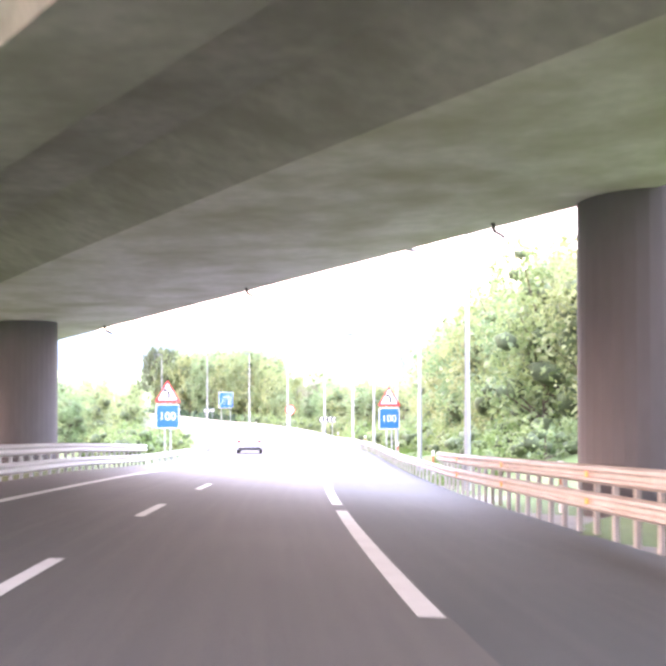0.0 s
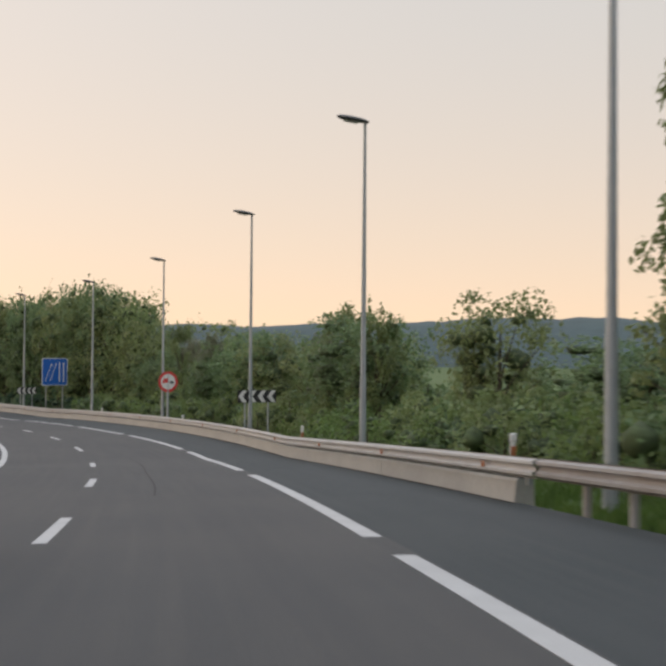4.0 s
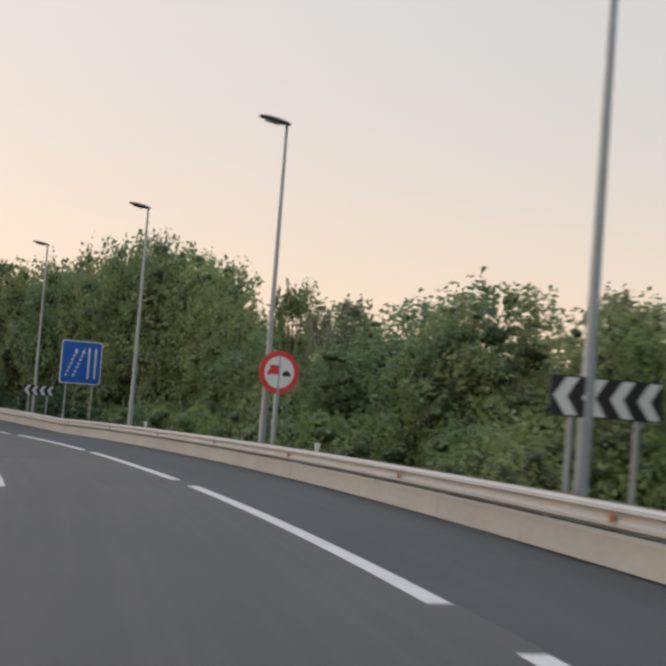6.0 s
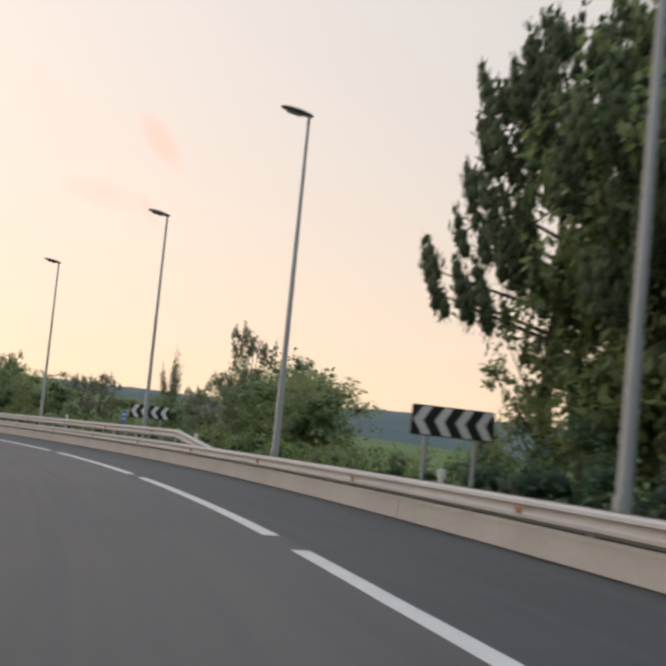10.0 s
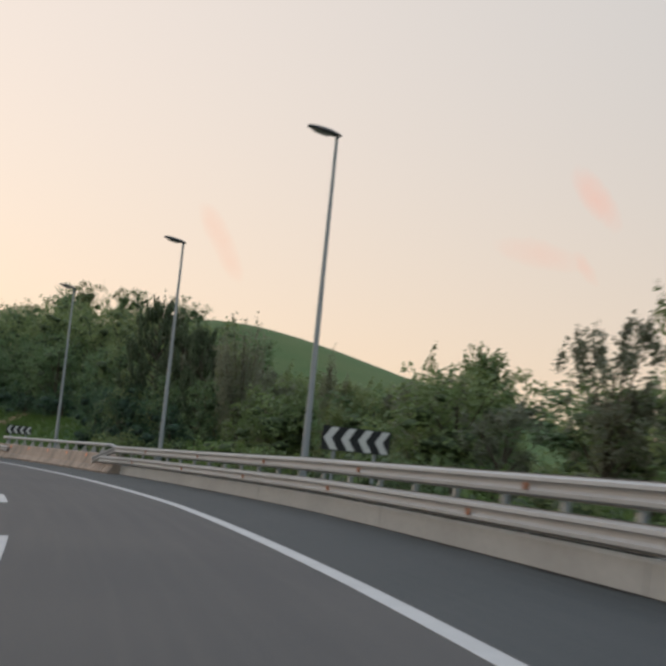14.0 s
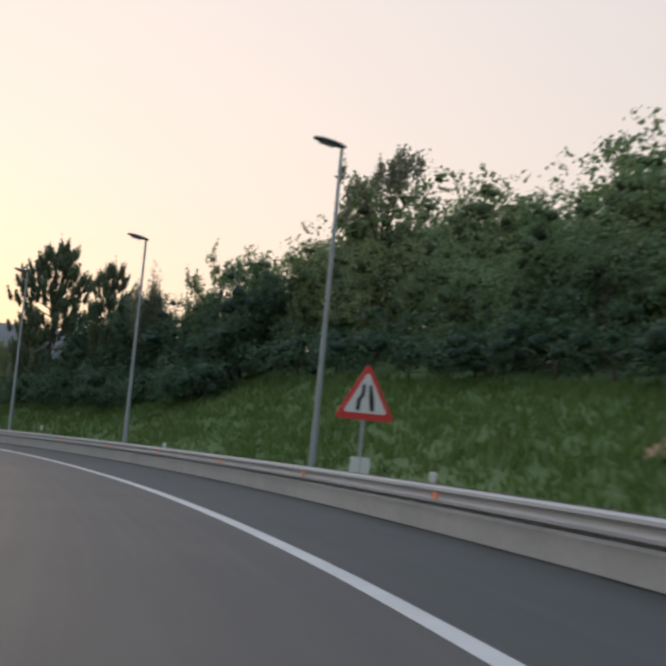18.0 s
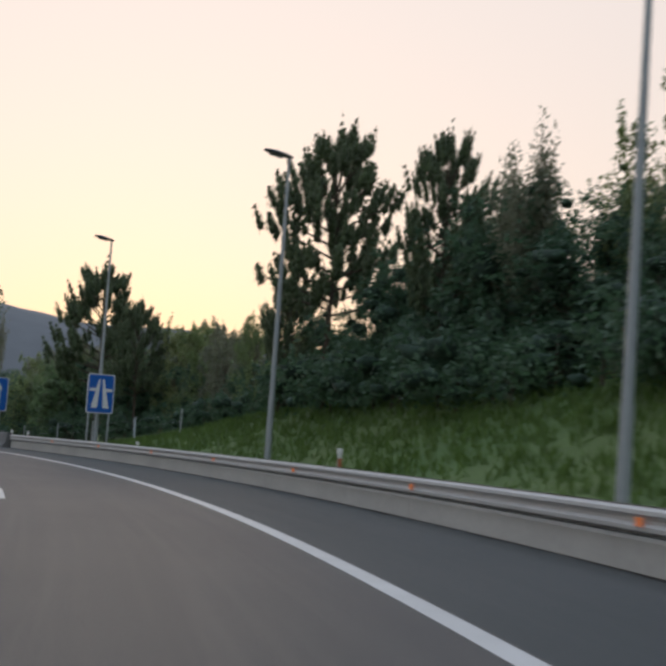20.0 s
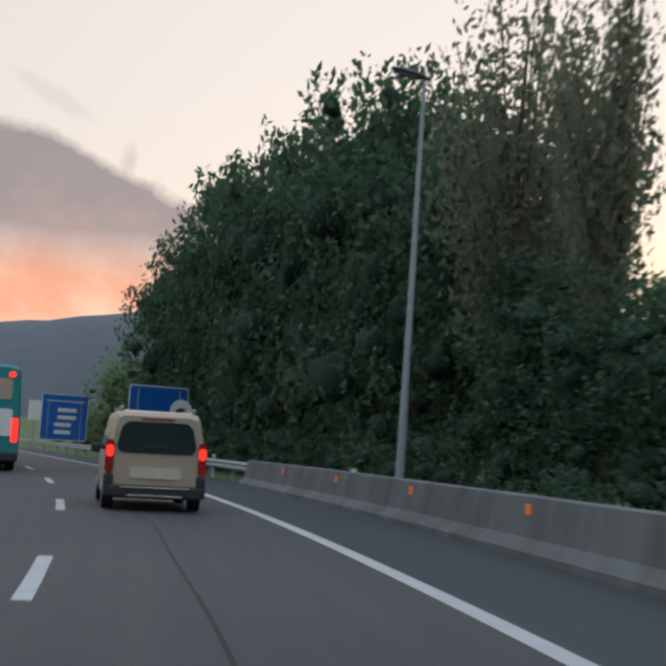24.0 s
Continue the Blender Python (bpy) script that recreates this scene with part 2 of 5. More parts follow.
RED = surface("red_sign_sheet", (0.62, 0.05, 0.05), 0.4, fine=(12, 0.04), coarse=(2, 0.06))
BLUE = surface("blue_sign_sheet", (0.012, 0.11, 0.43), 0.4, fine=(12, 0.05), coarse=(2, 0.07))
BLACK = surface("black_sign_sheet", (0.02, 0.021, 0.024), 0.5, fine=(12, 0.1), coarse=(2, 0.1))
GALV_OLD = surface("weathered_steel", (0.345, 0.335, 0.325), 0.7, 0.0, fine=(10, 0.15), coarse=(0.9, 0.2), stain=(0.24, 0.205, 0.175))
GRASS = surface("verge_grass", (0.060, 0.118, 0.026), 0.95, fine=(7.0, 0.3), coarse=(0.12, 0.12), bump=0.8, stain=(0.12, 0.135, 0.045))
EARTH = surface("bare_earth", (0.36, 0.22, 0.14), 0.95, fine=(3, 0.2), coarse=(0.6, 0.2), bump=0.6)
DIRT = surface("dusty_earth", (0.21, 0.19, 0.165), 0.95, fine=(5, 0.25), coarse=(0.8, 0.2), bump=0.5, stain=(0.08, 0.075, 0.06))
# haze of distance is mixed into both hill colours, there is no air volume
HILL_NEAR = surface("haze_tinted_wooded_hill", (0.060, 0.096, 0.100), 1.0, fine=(0.05, 0.2), coarse=(0.006, 0.15))
HILL_FAR = surface("haze_tinted_far_hill", (0.118, 0.130, 0.142), 1.0, fine=(0.03, 0.12), coarse=(0.004, 0.1))
BARK = surface("tree_bark", (0.09, 0.07, 0.05), 0.95, fine=(12, 0.25), coarse=(2, 0.2), bump=0.5)
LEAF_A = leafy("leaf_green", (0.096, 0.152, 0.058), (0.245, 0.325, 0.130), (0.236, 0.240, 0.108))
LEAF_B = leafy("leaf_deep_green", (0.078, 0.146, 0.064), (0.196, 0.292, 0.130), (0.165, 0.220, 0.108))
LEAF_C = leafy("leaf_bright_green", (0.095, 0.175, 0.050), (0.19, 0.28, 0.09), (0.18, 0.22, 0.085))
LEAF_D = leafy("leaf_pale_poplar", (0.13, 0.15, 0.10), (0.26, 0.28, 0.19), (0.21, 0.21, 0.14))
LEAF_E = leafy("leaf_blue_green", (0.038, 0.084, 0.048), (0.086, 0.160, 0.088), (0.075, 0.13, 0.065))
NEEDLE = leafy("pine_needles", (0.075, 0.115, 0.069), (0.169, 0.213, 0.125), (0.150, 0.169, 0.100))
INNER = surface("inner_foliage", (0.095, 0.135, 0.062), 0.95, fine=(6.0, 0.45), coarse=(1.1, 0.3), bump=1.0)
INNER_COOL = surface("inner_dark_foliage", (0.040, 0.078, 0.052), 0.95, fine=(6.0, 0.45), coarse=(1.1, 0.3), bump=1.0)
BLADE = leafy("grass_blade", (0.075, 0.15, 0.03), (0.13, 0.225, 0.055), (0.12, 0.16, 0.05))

# ---------------------------------------------------------------- helpers
def mesh_of(name, verts, faces, mats=(), smooth=False, index=None):
    me = bpy.data.meshes.new(name)
    me.from_pydata([tuple(v) for v in verts], [], [tuple(f) for f in faces])
    for m in mats:
        me.materials.append(m)
    if index is not None:
        me.polygons.foreach_set("material_index", index)
    if smooth:
        me.polygons.foreach_set("use_smooth", [True] * len(me.polygons))
    me.update()
    return me


def part(name, bm, material, parent, label=""):
    """Links a bmesh as ONE mesh object under a thing."""
    me = bpy.data.meshes.new(name)
    bm.to_mesh(me)
    bm.free()
    me.materials.append(material)
    ob = new(name, me)
    ob.parent = parent
    if label:
        ob["label"] = label
    return ob


def piece(name, me, parent, m=None, label=""):
    ob = new(name, me)
    ob.parent = parent
    if m is not None:
        ob.matrix_basis = m
    if label:
        ob["label"] = label
    return ob


def thing(name, m, label, category, group="", kind=""):
    ob = new(name)
    ob.empty_display_size = 0.3
    ob.matrix_basis = m
    return tagged(ob, label, category, group, kind)


def box(bm, x0, x1, y0, y1, z0, z1, bevel=0.0, m=None):
    r = bmesh.ops.create_cube(bm, size=1.0, matrix=Matrix.Translation(((x0 + x1) / 2, (y0 + y1) / 2, (z0 + z1) / 2)) @ Matrix.Diagonal((x1 - x0, y1 - y0, z1 - z0, 1)))
    vs = r["verts"]
    if bevel:
        es = list({e for v in vs for e in v.link_edges})
        b = bmesh.ops.bevel(bm, geom=es, offset=bevel, segments=2, affect="EDGES", profile=0.5)
        vs = list({v for f in b["faces"] for v in f.verts} | {v for v in vs if v.is_valid})
    if m is not None:
        bmesh.ops.transform(bm, matrix=m, verts=[v for v in vs if v.is_valid])
    return vs


def tube(bm, a, b, r0, r1=None, seg=10):
    a, b = Vector(a), Vector(b)
    d = b - a
    m = Matrix.Translation((a + b) / 2) @ d.to_track_quat("Z", "Y").to_matrix().to_4x4()
    bmesh.ops.create_cone(bm, cap_ends=True, segments=seg, radius1=r0, radius2=r0 if r1 is None else r1, depth=d.length, matrix=m)


def plate(bm, outline, thick, y=0.0):
    """A flat plate in the x-z plane from an outline, its face towards -y."""
    front = [bm.verts.new((x, y, z)) for x, z in outline]
    back = [bm.verts.new((x, y + thick, z)) for x, z in outline]
    bm.faces.new(front)
    bm.faces.new(back[::-1])
    for k in range(len(outline)):
        bm.faces.new((front[k], back[k], back[k - 1], front[k - 1]))
    bmesh.ops.recalc_face_normals(bm, faces=bm.faces[:])


def rounded(x0, x1, z0, z1, r, seg=5):
    pts = []
    for cx, cz, a0 in ((x1 - r, z1 - r, 0), (x0 + r, z1 - r, 90), (x0 + r, z0 + r, 180), (x1 - r, z0 + r, 270)):
        for k in range(seg + 1):
            a = radians(a0 + 90 * k / seg)
            pts.append((cx + r * math.cos(a), cz + r * math.sin(a)))
    return pts


# ---------------------------------------------------------------- the road's line
S_KNOTS = [-120, -40, 0, 40, 80, 120, 160, 200, 240, 280, 320, 360, 400, 440, 520, 620]
HEADINGS = [29.98, 29.47, 27.61, 24.17, 24.64, 29.97, 41.18, 51.42, 62.05, 71.97, 82.12, 94.29, 105.88, 119.07, 135.39, 138.21]
START = (47.39, 51.02)
Z_S = [-120, 0, 60, 120, 180, 240, 300, 360, 420, 470, 620]
Z_V = [19.21, 11.08, 7.02, 3.69, 1.92, 1.49, 1.02, 0.21, -0.84, -1.66, -4.12]
BANK_S = [0, 40, 80, 140, 172, 205, 250, 285, 340, 400, 440, 455, 480]
BANK_V = [-0.045, -0.05, 0, 0.025, 0.036, 0.028, 0.045, 0.06, 0.04, 0.03, 0.018, 0.012, 0.01]
STEP = 0.5
GRID_S = np.arange(S_KNOTS[0], S_KNOTS[-1], STEP)
HEAD = np.radians(np.interp(GRID_S, S_KNOTS, HEADINGS))
AX, AY = np.cumsum(-np.sin(HEAD) * STEP), np.cumsum(np.cos(HEAD) * STEP)
ORIGIN = int(round(-S_KNOTS[0] / STEP))
AX, AY = AX - AX[ORIGIN - 1] + START[0], AY - AY[ORIGIN - 1] + START[1]
AX, AY = np.r_[AX[0] + math.sin(HEAD[0]) * STEP, AX[:-1]], np.r_[AY[0] - math.cos(HEAD[0]) * STEP, AY[:-1]]


def level(s, n):
    """Height of the road plane, banked towards the inside of the bend."""
    return np.interp(s, Z_S, Z_V) + np.interp(s, BANK_S, BANK_V) * np.clip(n, -9.5, 8.0)


def heading(s):
    return np.interp(s, GRID_S, HEAD)


def road(s, n, h=0.0):
    """A place s metres along the road, n metres to its right, h above its surface."""
    a = heading(s)
    return np.stack([np.interp(s, GRID_S, AX) + n * np.cos(a), np.interp(s, GRID_S, AY) + n * np.sin(a), level(s, n) + h], -1)


def spot(s, n, h=0.0, turn=0.0):
    """A standing pose there: x to the right of the road, y along it."""
    p = road(s, n, h)
    return pose(p[0], p[1], p[2], 0, 0, math.degrees(heading(s)) + turn)


def sweep(name, profile, s0, s1, step, mat, closed=False, smooth=False, caps=True):
    """A profile of (n, h) drawn along the road."""
    count = max(2, int(math.ceil((s1 - s0) / step)) + 1)
    ss, k = np.linspace(s0, s1, count), len(profile)
    verts = np.concatenate([road(ss, np.full(count, n), h)[:, None] for n, h in profile], 1).reshape(-1, 3)
    faces = []
    for i in range(count - 1):
        for j in range(k if closed else k - 1):
            a, b = i * k + j, i * k + (j + 1) % k
            faces.append((a, a + k, b + k, b))
    if closed and caps:
        faces += [tuple(range(k)), tuple(range((count - 1) * k, count * k))[::-1]]
    me = mesh_of(name, verts, faces, (mat,), smooth)
    bm = bmesh.new()
    bm.from_mesh(me)
    bmesh.ops.recalc_face_normals(bm, faces=bm.faces[:])
    bm.to_mesh(me)
    bm.free()
    return me


# ---------------------------------------------------------------- ground
RISE_S = [-120, 0, 40, 75, 100, 150, 200, 225, 300, 345, 360, 400, 430, 440, 450, 470, 620]
RISE_V = [5, 6, 5.5, 4, 0, -0.5, 0.5, -1, -0.5, 0.3, 3.3, 4.0, 4.0, 3.1, 1.6, 0, 0]


def terrain(x, y):
    """Height of the ground at places x, y: level by the road, banks and dips beside it."""
    k = np.arange(0, len(GRID_S), 6)
    d = (x[:, None] - AX[k]) ** 2 + (y[:, None] - AY[k]) ** 2
    near = k[d.argmin(1)]
    a = HEAD[near]
    n = (x - AX[near]) * np.cos(a) + (y - AY[near]) * np.sin(a)
    s = GRID_S[near] - (x - AX[near]) * np.sin(a) + (y - AY[near]) * np.cos(a)
    s = np.clip(s, S_KNOTS[0], S_KNOTS[-1])
    z = level(s, n) - 0.14
    rise = np.interp(s, RISE_S, RISE_V)
    right = np.clip((n - 7.0) / 13.0, 0, 1)
    steep = np.clip((s - 345) / 15, 0, 1)
    z = z + rise * (right * right * (3 - 2 * right) * (1 - steep) + (1 - (1 - right) ** 2) * steep) + np.where(n > 20, np.clip((n - 20) / 60, 0, 1) * rise * 0.6, 0)
    z = z + 13.0 * np.exp(-((s - 405) / 30) ** 2 - ((n - 58) / 30) ** 2) * right
    z = z - 0.4 * steep * np.clip(6.6 - n, 0, 1) * (n > -4)
    left = np.clip((-n - 9.0) / 12.0, 0, 1)
    z = z + 0.5 * left
    far = np.clip((np.sqrt(d.min(1)) - 90) / 400, 0, 1)
    return z * (1 - far) - 4.0 * far


def spread(lo, hi, cell, reach):
    inner = np.arange(lo, hi + cell, cell)
    outer = np.geomspace(cell, reach, 22).cumsum()
    outer = outer / outer[-1] * reach
    return np.r_[lo - outer[::-1], inner, inner[-1] + outer]


gxs, gys = spread(AX.min() - 40, AX.max() + 60, 4.0, 3800), spread(AY.min() - 40, AY.max() + 60, 4.0, 3800)
mx, my = np.meshgrid(gxs, gys)
gz_ = terrain(mx.ravel(), my.ravel())
cols = len(gxs)
quads = [(j * cols + i, j * cols + i + 1, (j + 1) * cols + i + 1, (j + 1) * cols + i) for j in range(len(gys) - 1) for i in range(cols - 1)]
ground = new("ground", mesh_of("ground", np.stack([mx.ravel(), my.ravel(), gz_], -1), quads, (GRASS,), True))
tagged(ground, "rough green grass verge and rising roadside bank", "ground", kind="structure")


def ground_at(x, y):
    return float(terrain(np.array([x]), np.array([y]))[0])


# ---------------------------------------------------------------- carriageway
EDGE_S = [-120, 0, 10, 25, 42, 57, 90, 107, 118, 130, 150, 168, 188, 205, 245, 285, 340, 384, 412, 440, 470, 620]
EDGE_N = [1.50, 1.50, 1.57, 1.70, 1.79, 1.99, 2.30, 2.62, 2.79, 2.68, 2.42, 2.50, 2.45, 2.32, 2.60, 2.66, 2.71, 2.35, 2.44, 2.74, 2.71, 2.71]


def lane_line(s):
    """Where the lane's right-hand line lies."""
    return np.interp(s, EDGE_S, EDGE_N)


def band(name, left, right, s0, s1, step, h, mat, thick=0.0, cross=1):
    """A strip of paving or paint; left and right are functions of s."""
    ss = np.linspace(s0, s1, max(2, int((s1 - s0) / step) + 2))
    rows_ = [road(ss, left(ss) * (1 - k / cross) + right(ss) * k / cross, h) for k in range(cross + 1)]
    n_, k_ = len(ss), cross + 1
    verts = np.stack(rows_, 1).reshape(-1, 3)
    faces = [(i * k_ + j, i * k_ + j + 1, (i + 1) * k_ + j + 1, (i + 1) * k_ + j) for i in range(n_ - 1) for j in range(cross)]
    if thick:
        base = len(verts)
        low = verts.copy()
        low[:, 2] -= thick
        verts = np.concatenate([verts, low])
        for i in range(n_ - 1):
            a, b = i * k_, (i + 1) * k_
            faces += [(a, b, b + base, a + base), (b + cross, a + cross, a + cross + base, b + cross + base)]
        faces += [(0, base, base + cross, cross), ((n_ - 1) * k_, (n_ - 1) * k_ + cross, (n_ - 1) * k_ + cross + base, (n_ - 1) * k_ + base)] if cross == 1 else []
    me = mesh_of(name, verts, faces, (mat,))
    flat = np.stack([np.stack([left(ss) * (1 - k / cross) + right(ss) * k / cross, ss], -1) for k in range(cross + 1)], 1).reshape(-1, 2)
    flat = np.concatenate([flat, flat]) if thick else flat
    picks = np.empty(len(me.loops), int)
    me.loops.foreach_get("vertex_index", picks)
    me.uv_layers.new(name="UVMap").data.foreach_set("uv", flat[picks].ravel())
    return me


carriageway = new("road", band("road", lambda s: s * 0 - 6.4, lambda s: lane_line(s) + 0.15, -100, 600, 2.0, 0.0, ASPHALT, 0.3, 3))
tagged(carriageway, "worn grey asphalt carriageway with white lane markings", "road", kind="structure")
shoulder = new("hard_shoulder", band("hard_shoulder", lambda s: lane_line(s) + 0.15, lambda s: s * 0 + 5.6, -100, 600, 2.0, 0.0, ASPHALT_DARK, 0.3, 2))
tagged(shoulder, "darker newer asphalt strip beside the lane", "road", kind="structure")


def stripe(name, s0, s1, off, width, parent):
    me = band(name, lambda s: lane_line(s) + off - width / 2, lambda s: lane_line(s) + off + width / 2, s0, s1, 1.5, 0.006, PAINT, 0.004)
    piece(name, me, parent)


dashes = [-12.6, -1.6, 9.5, 20.4, 31.3, 42.6, 53.5, 66.3] + [79.3 + 12.22 * k for k in range(38)]
for s0 in dashes:
    stripe("lane_dash", s0, s0 + 3.7, float(np.interp(s0, [0, 12, 24, 33, 42, 80, 119, 150], [-3.5, -3.5, -3.44, -3.33, -3.26, -3.5, -3.88, -3.66])), 0.16, carriageway)
for s0, s1 in [(-24.5, -10.0), (-7.5, 7.1), (9.7, 24.4), (26.7, 40.4), (43.0, 57.0), (59.0, 73.6), (75.6, 89.7), (91.6, 107.8), (110.5, 125.2), (127.3, 142.2), (144.2, 158.0), (159.9, 174.7)] + [(177.0 + 16.9 * k, 192.0 + 16.9 * k) for k in range(6)]:
    stripe("long_dash", s0, s1, 0.0, 0.22, carriageway)
stripe("edge_line", 277.6, 560, 0.0, 0.22, carriageway)


def left_line(s):
    return np.where(s < 100, np.interp(s, [-60, 23, 49, 85, 100], [-4.9, -4.62, -4.3, -4.2, -4.2]), lane_line(s) - 6.75)


piece("left_edge_line", band("left_edge_line", lambda s: left_line(s) - 0.1, lambda s: left_line(s) + 0.1, -60, 560, 2.0, 0.006, PAINT, 0.004), carriageway)
# dark sealed cracks along the lane
TAR = surface("tar_seal", (0.028, 0.028, 0.028), 0.9, fine=(30, 0.2), coarse=(2, 0.2))
for s0, s1, off in ((100, 122, -2.43), (463, 480, -2.27)):
    me = band("tar_seam", lambda s: lane_line(s) + off + 0.03 * np.sin(s * 0.5) - 0.02, lambda s: lane_line(s) + off + 0.03 * np.sin(s * 0.5) + 0.02, s0, s1, 0.6, 0.003, TAR)
    piece("tar_seam", me, carriageway)

# ---------------------------------------------------------------- low concrete edge wall, rails, parapets
WALL = [(5.50, -0.1), (5.53, 0.34), (5.57, 0.38), (5.78, 0.38), (5.82, 0.34), (5.86, -0.4)]


def cast_wall(s0, s1):
    """The low wall, cast in lengths with open joints."""
    head = thing("edge_wall", Matrix.Identity(4), "low pale concrete kerb wall under the guardrail", "wall", kind="structure")
    cuts = np.linspace(s0, s1, int((s1 - s0) / 9.5) + 1)
    for a, b in zip(cuts, cuts[1:]):
        ob = new("wall_length", sweep("wall_length", WALL, a, b - 0.025, 2.0, CONCRETE, True))
        ob.parent = head
        ob = new("moss_shade", sweep("moss_shade", MOSS_SHADE_LINE, a + 0.1, b - 0.2, 2.0, MOSS_SHADE, True))
        ob.parent = head
    edge = lambda s: 5.435 - 0.025 * np.sin(s * 1.3) - 0.02 * np.sin(s * 3.7 + 1) - 0.02 * np.sin(s * 0.31)
    piece("grit_line", band("grit_line", edge, lambda s: 5.503 + 0 * s, s0, s1, 0.45, 0.008, GRIT, 0.004), carriageway, Matrix.Identity(4), "dark grit along the foot of the wall")


# wall-top strip: growth, coloured near black for the shadow gap under the rail
MOSS_SHADE = surface("moss_and_rail_shade", (0.022, 0.026, 0.012), 0.95, fine=(30, 0.4), coarse=(1.5, 0.4), bump=0.6)
GRIT = surface("gutter_grit", (0.017, 0.016, 0.013), 0.95, fine=(30, 0.4), coarse=(1.5, 0.4), bump=0.6)
MOSS_SHADE_LINE = [(5.585, 0.37), (5.60, 0.392), (5.68, 0.402), (5.79, 0.396), (5.805, 0.365)]
cast_wall(96.6, 324.4)
cast_wall(348.6, 454.5)

W_BEAM = [(-0.005, 0.155), (0.028, 0.150), (-0.015, 0.128), (-0.072, 0.108), (-0.078, 0.062), (-0.020, 0.030), (-0.008, 0.0),
          (-0.020, -0.030), (-0.078, -0.062), (-0.072, -0.108), (-0.015, -0.128), (0.028, -0.150), (-0.005, -0.155)]


def rail_run(name, label, s0, s1, n, heights, post_gap, low=-0.3, pieces=4.0, side=1, posts=True, mat=None):
    """A guardrail: one W-beam a length of four metres, with posts behind."""
    head = thing(name, Matrix.Identity(4), label, "guardrail")
    for top in heights:
        s = s0
        while s < s1 - 0.3:
            e = min(s + pieces, s1)
            outline = [(n + side * u, top - 0.155 + w) for u, w in W_BEAM] + [(n + side * (u + 0.006), top - 0.155 + w) for u, w in W_BEAM[::-1]]
            ob = new("beam", sweep("beam", outline, s, e + 0.05, 2.0, mat or GALV, True, False))
            ob.parent = head
            s = e
    if posts:
        bm = bmesh.new()
        box(bm, -0.04, 0.04, -0.06, 0.06, 0, max(heights) - low - 0.03)
        post_me = bpy.data.meshes.new("post")
        bm.to_mesh(post_me)
        bm.free()
        post_me.materials.append(mat or GALV_POLE)
        for s in np.arange(s0 + 0.7, s1, post_gap):
            piece("post", post_me, head, spot(s, n + side * 0.12, low))
    return head


def orange_marks(head, s0, s1, gap, n, h, mat=None, size=0.05):
    bm = bmesh.new()
    box(bm, -0.018, 0.018, -size, size, -size, size, 0.008)
    me = bpy.data.meshes.new("reflector")
    bm.to_mesh(me)
    bm.free()
    me.materials.append(mat or ORANGE)
    for s in np.arange(s0, s1, gap):
        piece("reflector", me, head, spot(s, n, h), "small orange reflector")


double_rail = rail_run("guardrail", "weathered double steel guardrail on close-set posts", -30, 42.0, 5.55, (0.72, 1.16), 1.15, mat=GALV_OLD)
orange_marks(double_rail, -4, 41, 8.0, 5.46, 0.56)
orange_marks(double_rail, -4, 41, 8.0, 5.46, 1.0)
single_rail = rail_run("guardrail", "weathered steel guardrail on posts over grass", 42.0, 95.5, 5.55, (0.73,), 1.6, mat=GALV_OLD)
orange_marks(single_rail, 50, 95, 8.0, 5.46, 0.57, RUST)
wall_rail = rail_run("guardrail", "pale steel guardrail above the low concrete wall", 95.5, 322.5, 5.50, (0.73,), 4.0, 0.3)
orange_marks(wall_rail, 98, 326, 8.0, 5.41, 0.56, RUST)
upper_rail = rail_run("guardrail", "second steel guardrail bolted above the first", 236.5, 325.5, 5.52, (1.17,), 2.0, 0.5)
orange_marks(upper_rail, 240, 325, 8.0, 5.43, 1.0, RUST)
bank_rail = rail_run("guardrail", "pale steel guardrail above the low concrete wall", 350.0, 454.5, 5.50, (0.72,), 4.0, 0.3)
orange_marks(bank_rail, 350, 454, 8.0, 5.41, 0.55)
far_rail = rail_run("guardrail", "steel guardrail beyond the concrete barrier", 498.5, 590, 5.50, (0.72,), 4.0, -0.2)


def scar_patch():
    """A ragged patch lying just over the bank."""
    rows_, verts = 12, []
    for i in range(rows_ + 1):
        f = i / rows_
        mid, wide = 367.6 + 3.6 * f + 0.3 * math.sin(9 * f), 0.35 + 1.0 * math.sin(math.pi * min(1, f * 0.9 + 0.1)) + 0.2 * math.sin(17 * f)
        for e in (-1, -0.3, 0.3, 1):
            p = road(mid + e * wide, 10.0 + 5.5 * f)
            verts.append((p[0], p[1], ground_at(p[0], p[1]) + 0.07 - 0.12 * abs(e) ** 3))
    return verts, [(i * 4 + j, i * 4 + j + 1, i * 4 + j + 5, i * 4 + j + 4) for i in range(rows_) for j in range(3)]


def slanted_beam(s0, n0, h0, s1, n1, h1, parent):
    """The end of a beam, bent down or outwards."""
    a, b = Vector(road(s0, n0, h0)), Vector(road(s1, n1, h1))
    bm = bmesh.new()
    d = (b - a).normalized()
    across = d.cross(Vector((0, 0, 1))).normalized()
    rise = across.cross(d).normalized()
    loops = []
    for p in (a, b):
        loops.append([bm.verts.new(p + across * u + rise * w) for u, w in W_BEAM] + [bm.verts.new(p + across * (u + 0.008) + rise * w) for u, w in W_BEAM[::-1]])
    k = len(loops[0])
    for j in range(k):
        bm.faces.new((loops[0][j], loops[1][j], loops[1][(j + 1) % k], loops[0][(j + 1) % k]))
    bm.faces.new(loops[0][::-1])
    bm.faces.new(loops[1])
    bmesh.ops.recalc_face_normals(bm, faces=bm.faces[:])
    return part("beam_end", bm, GALV, parent, "bent-down end of the beam")


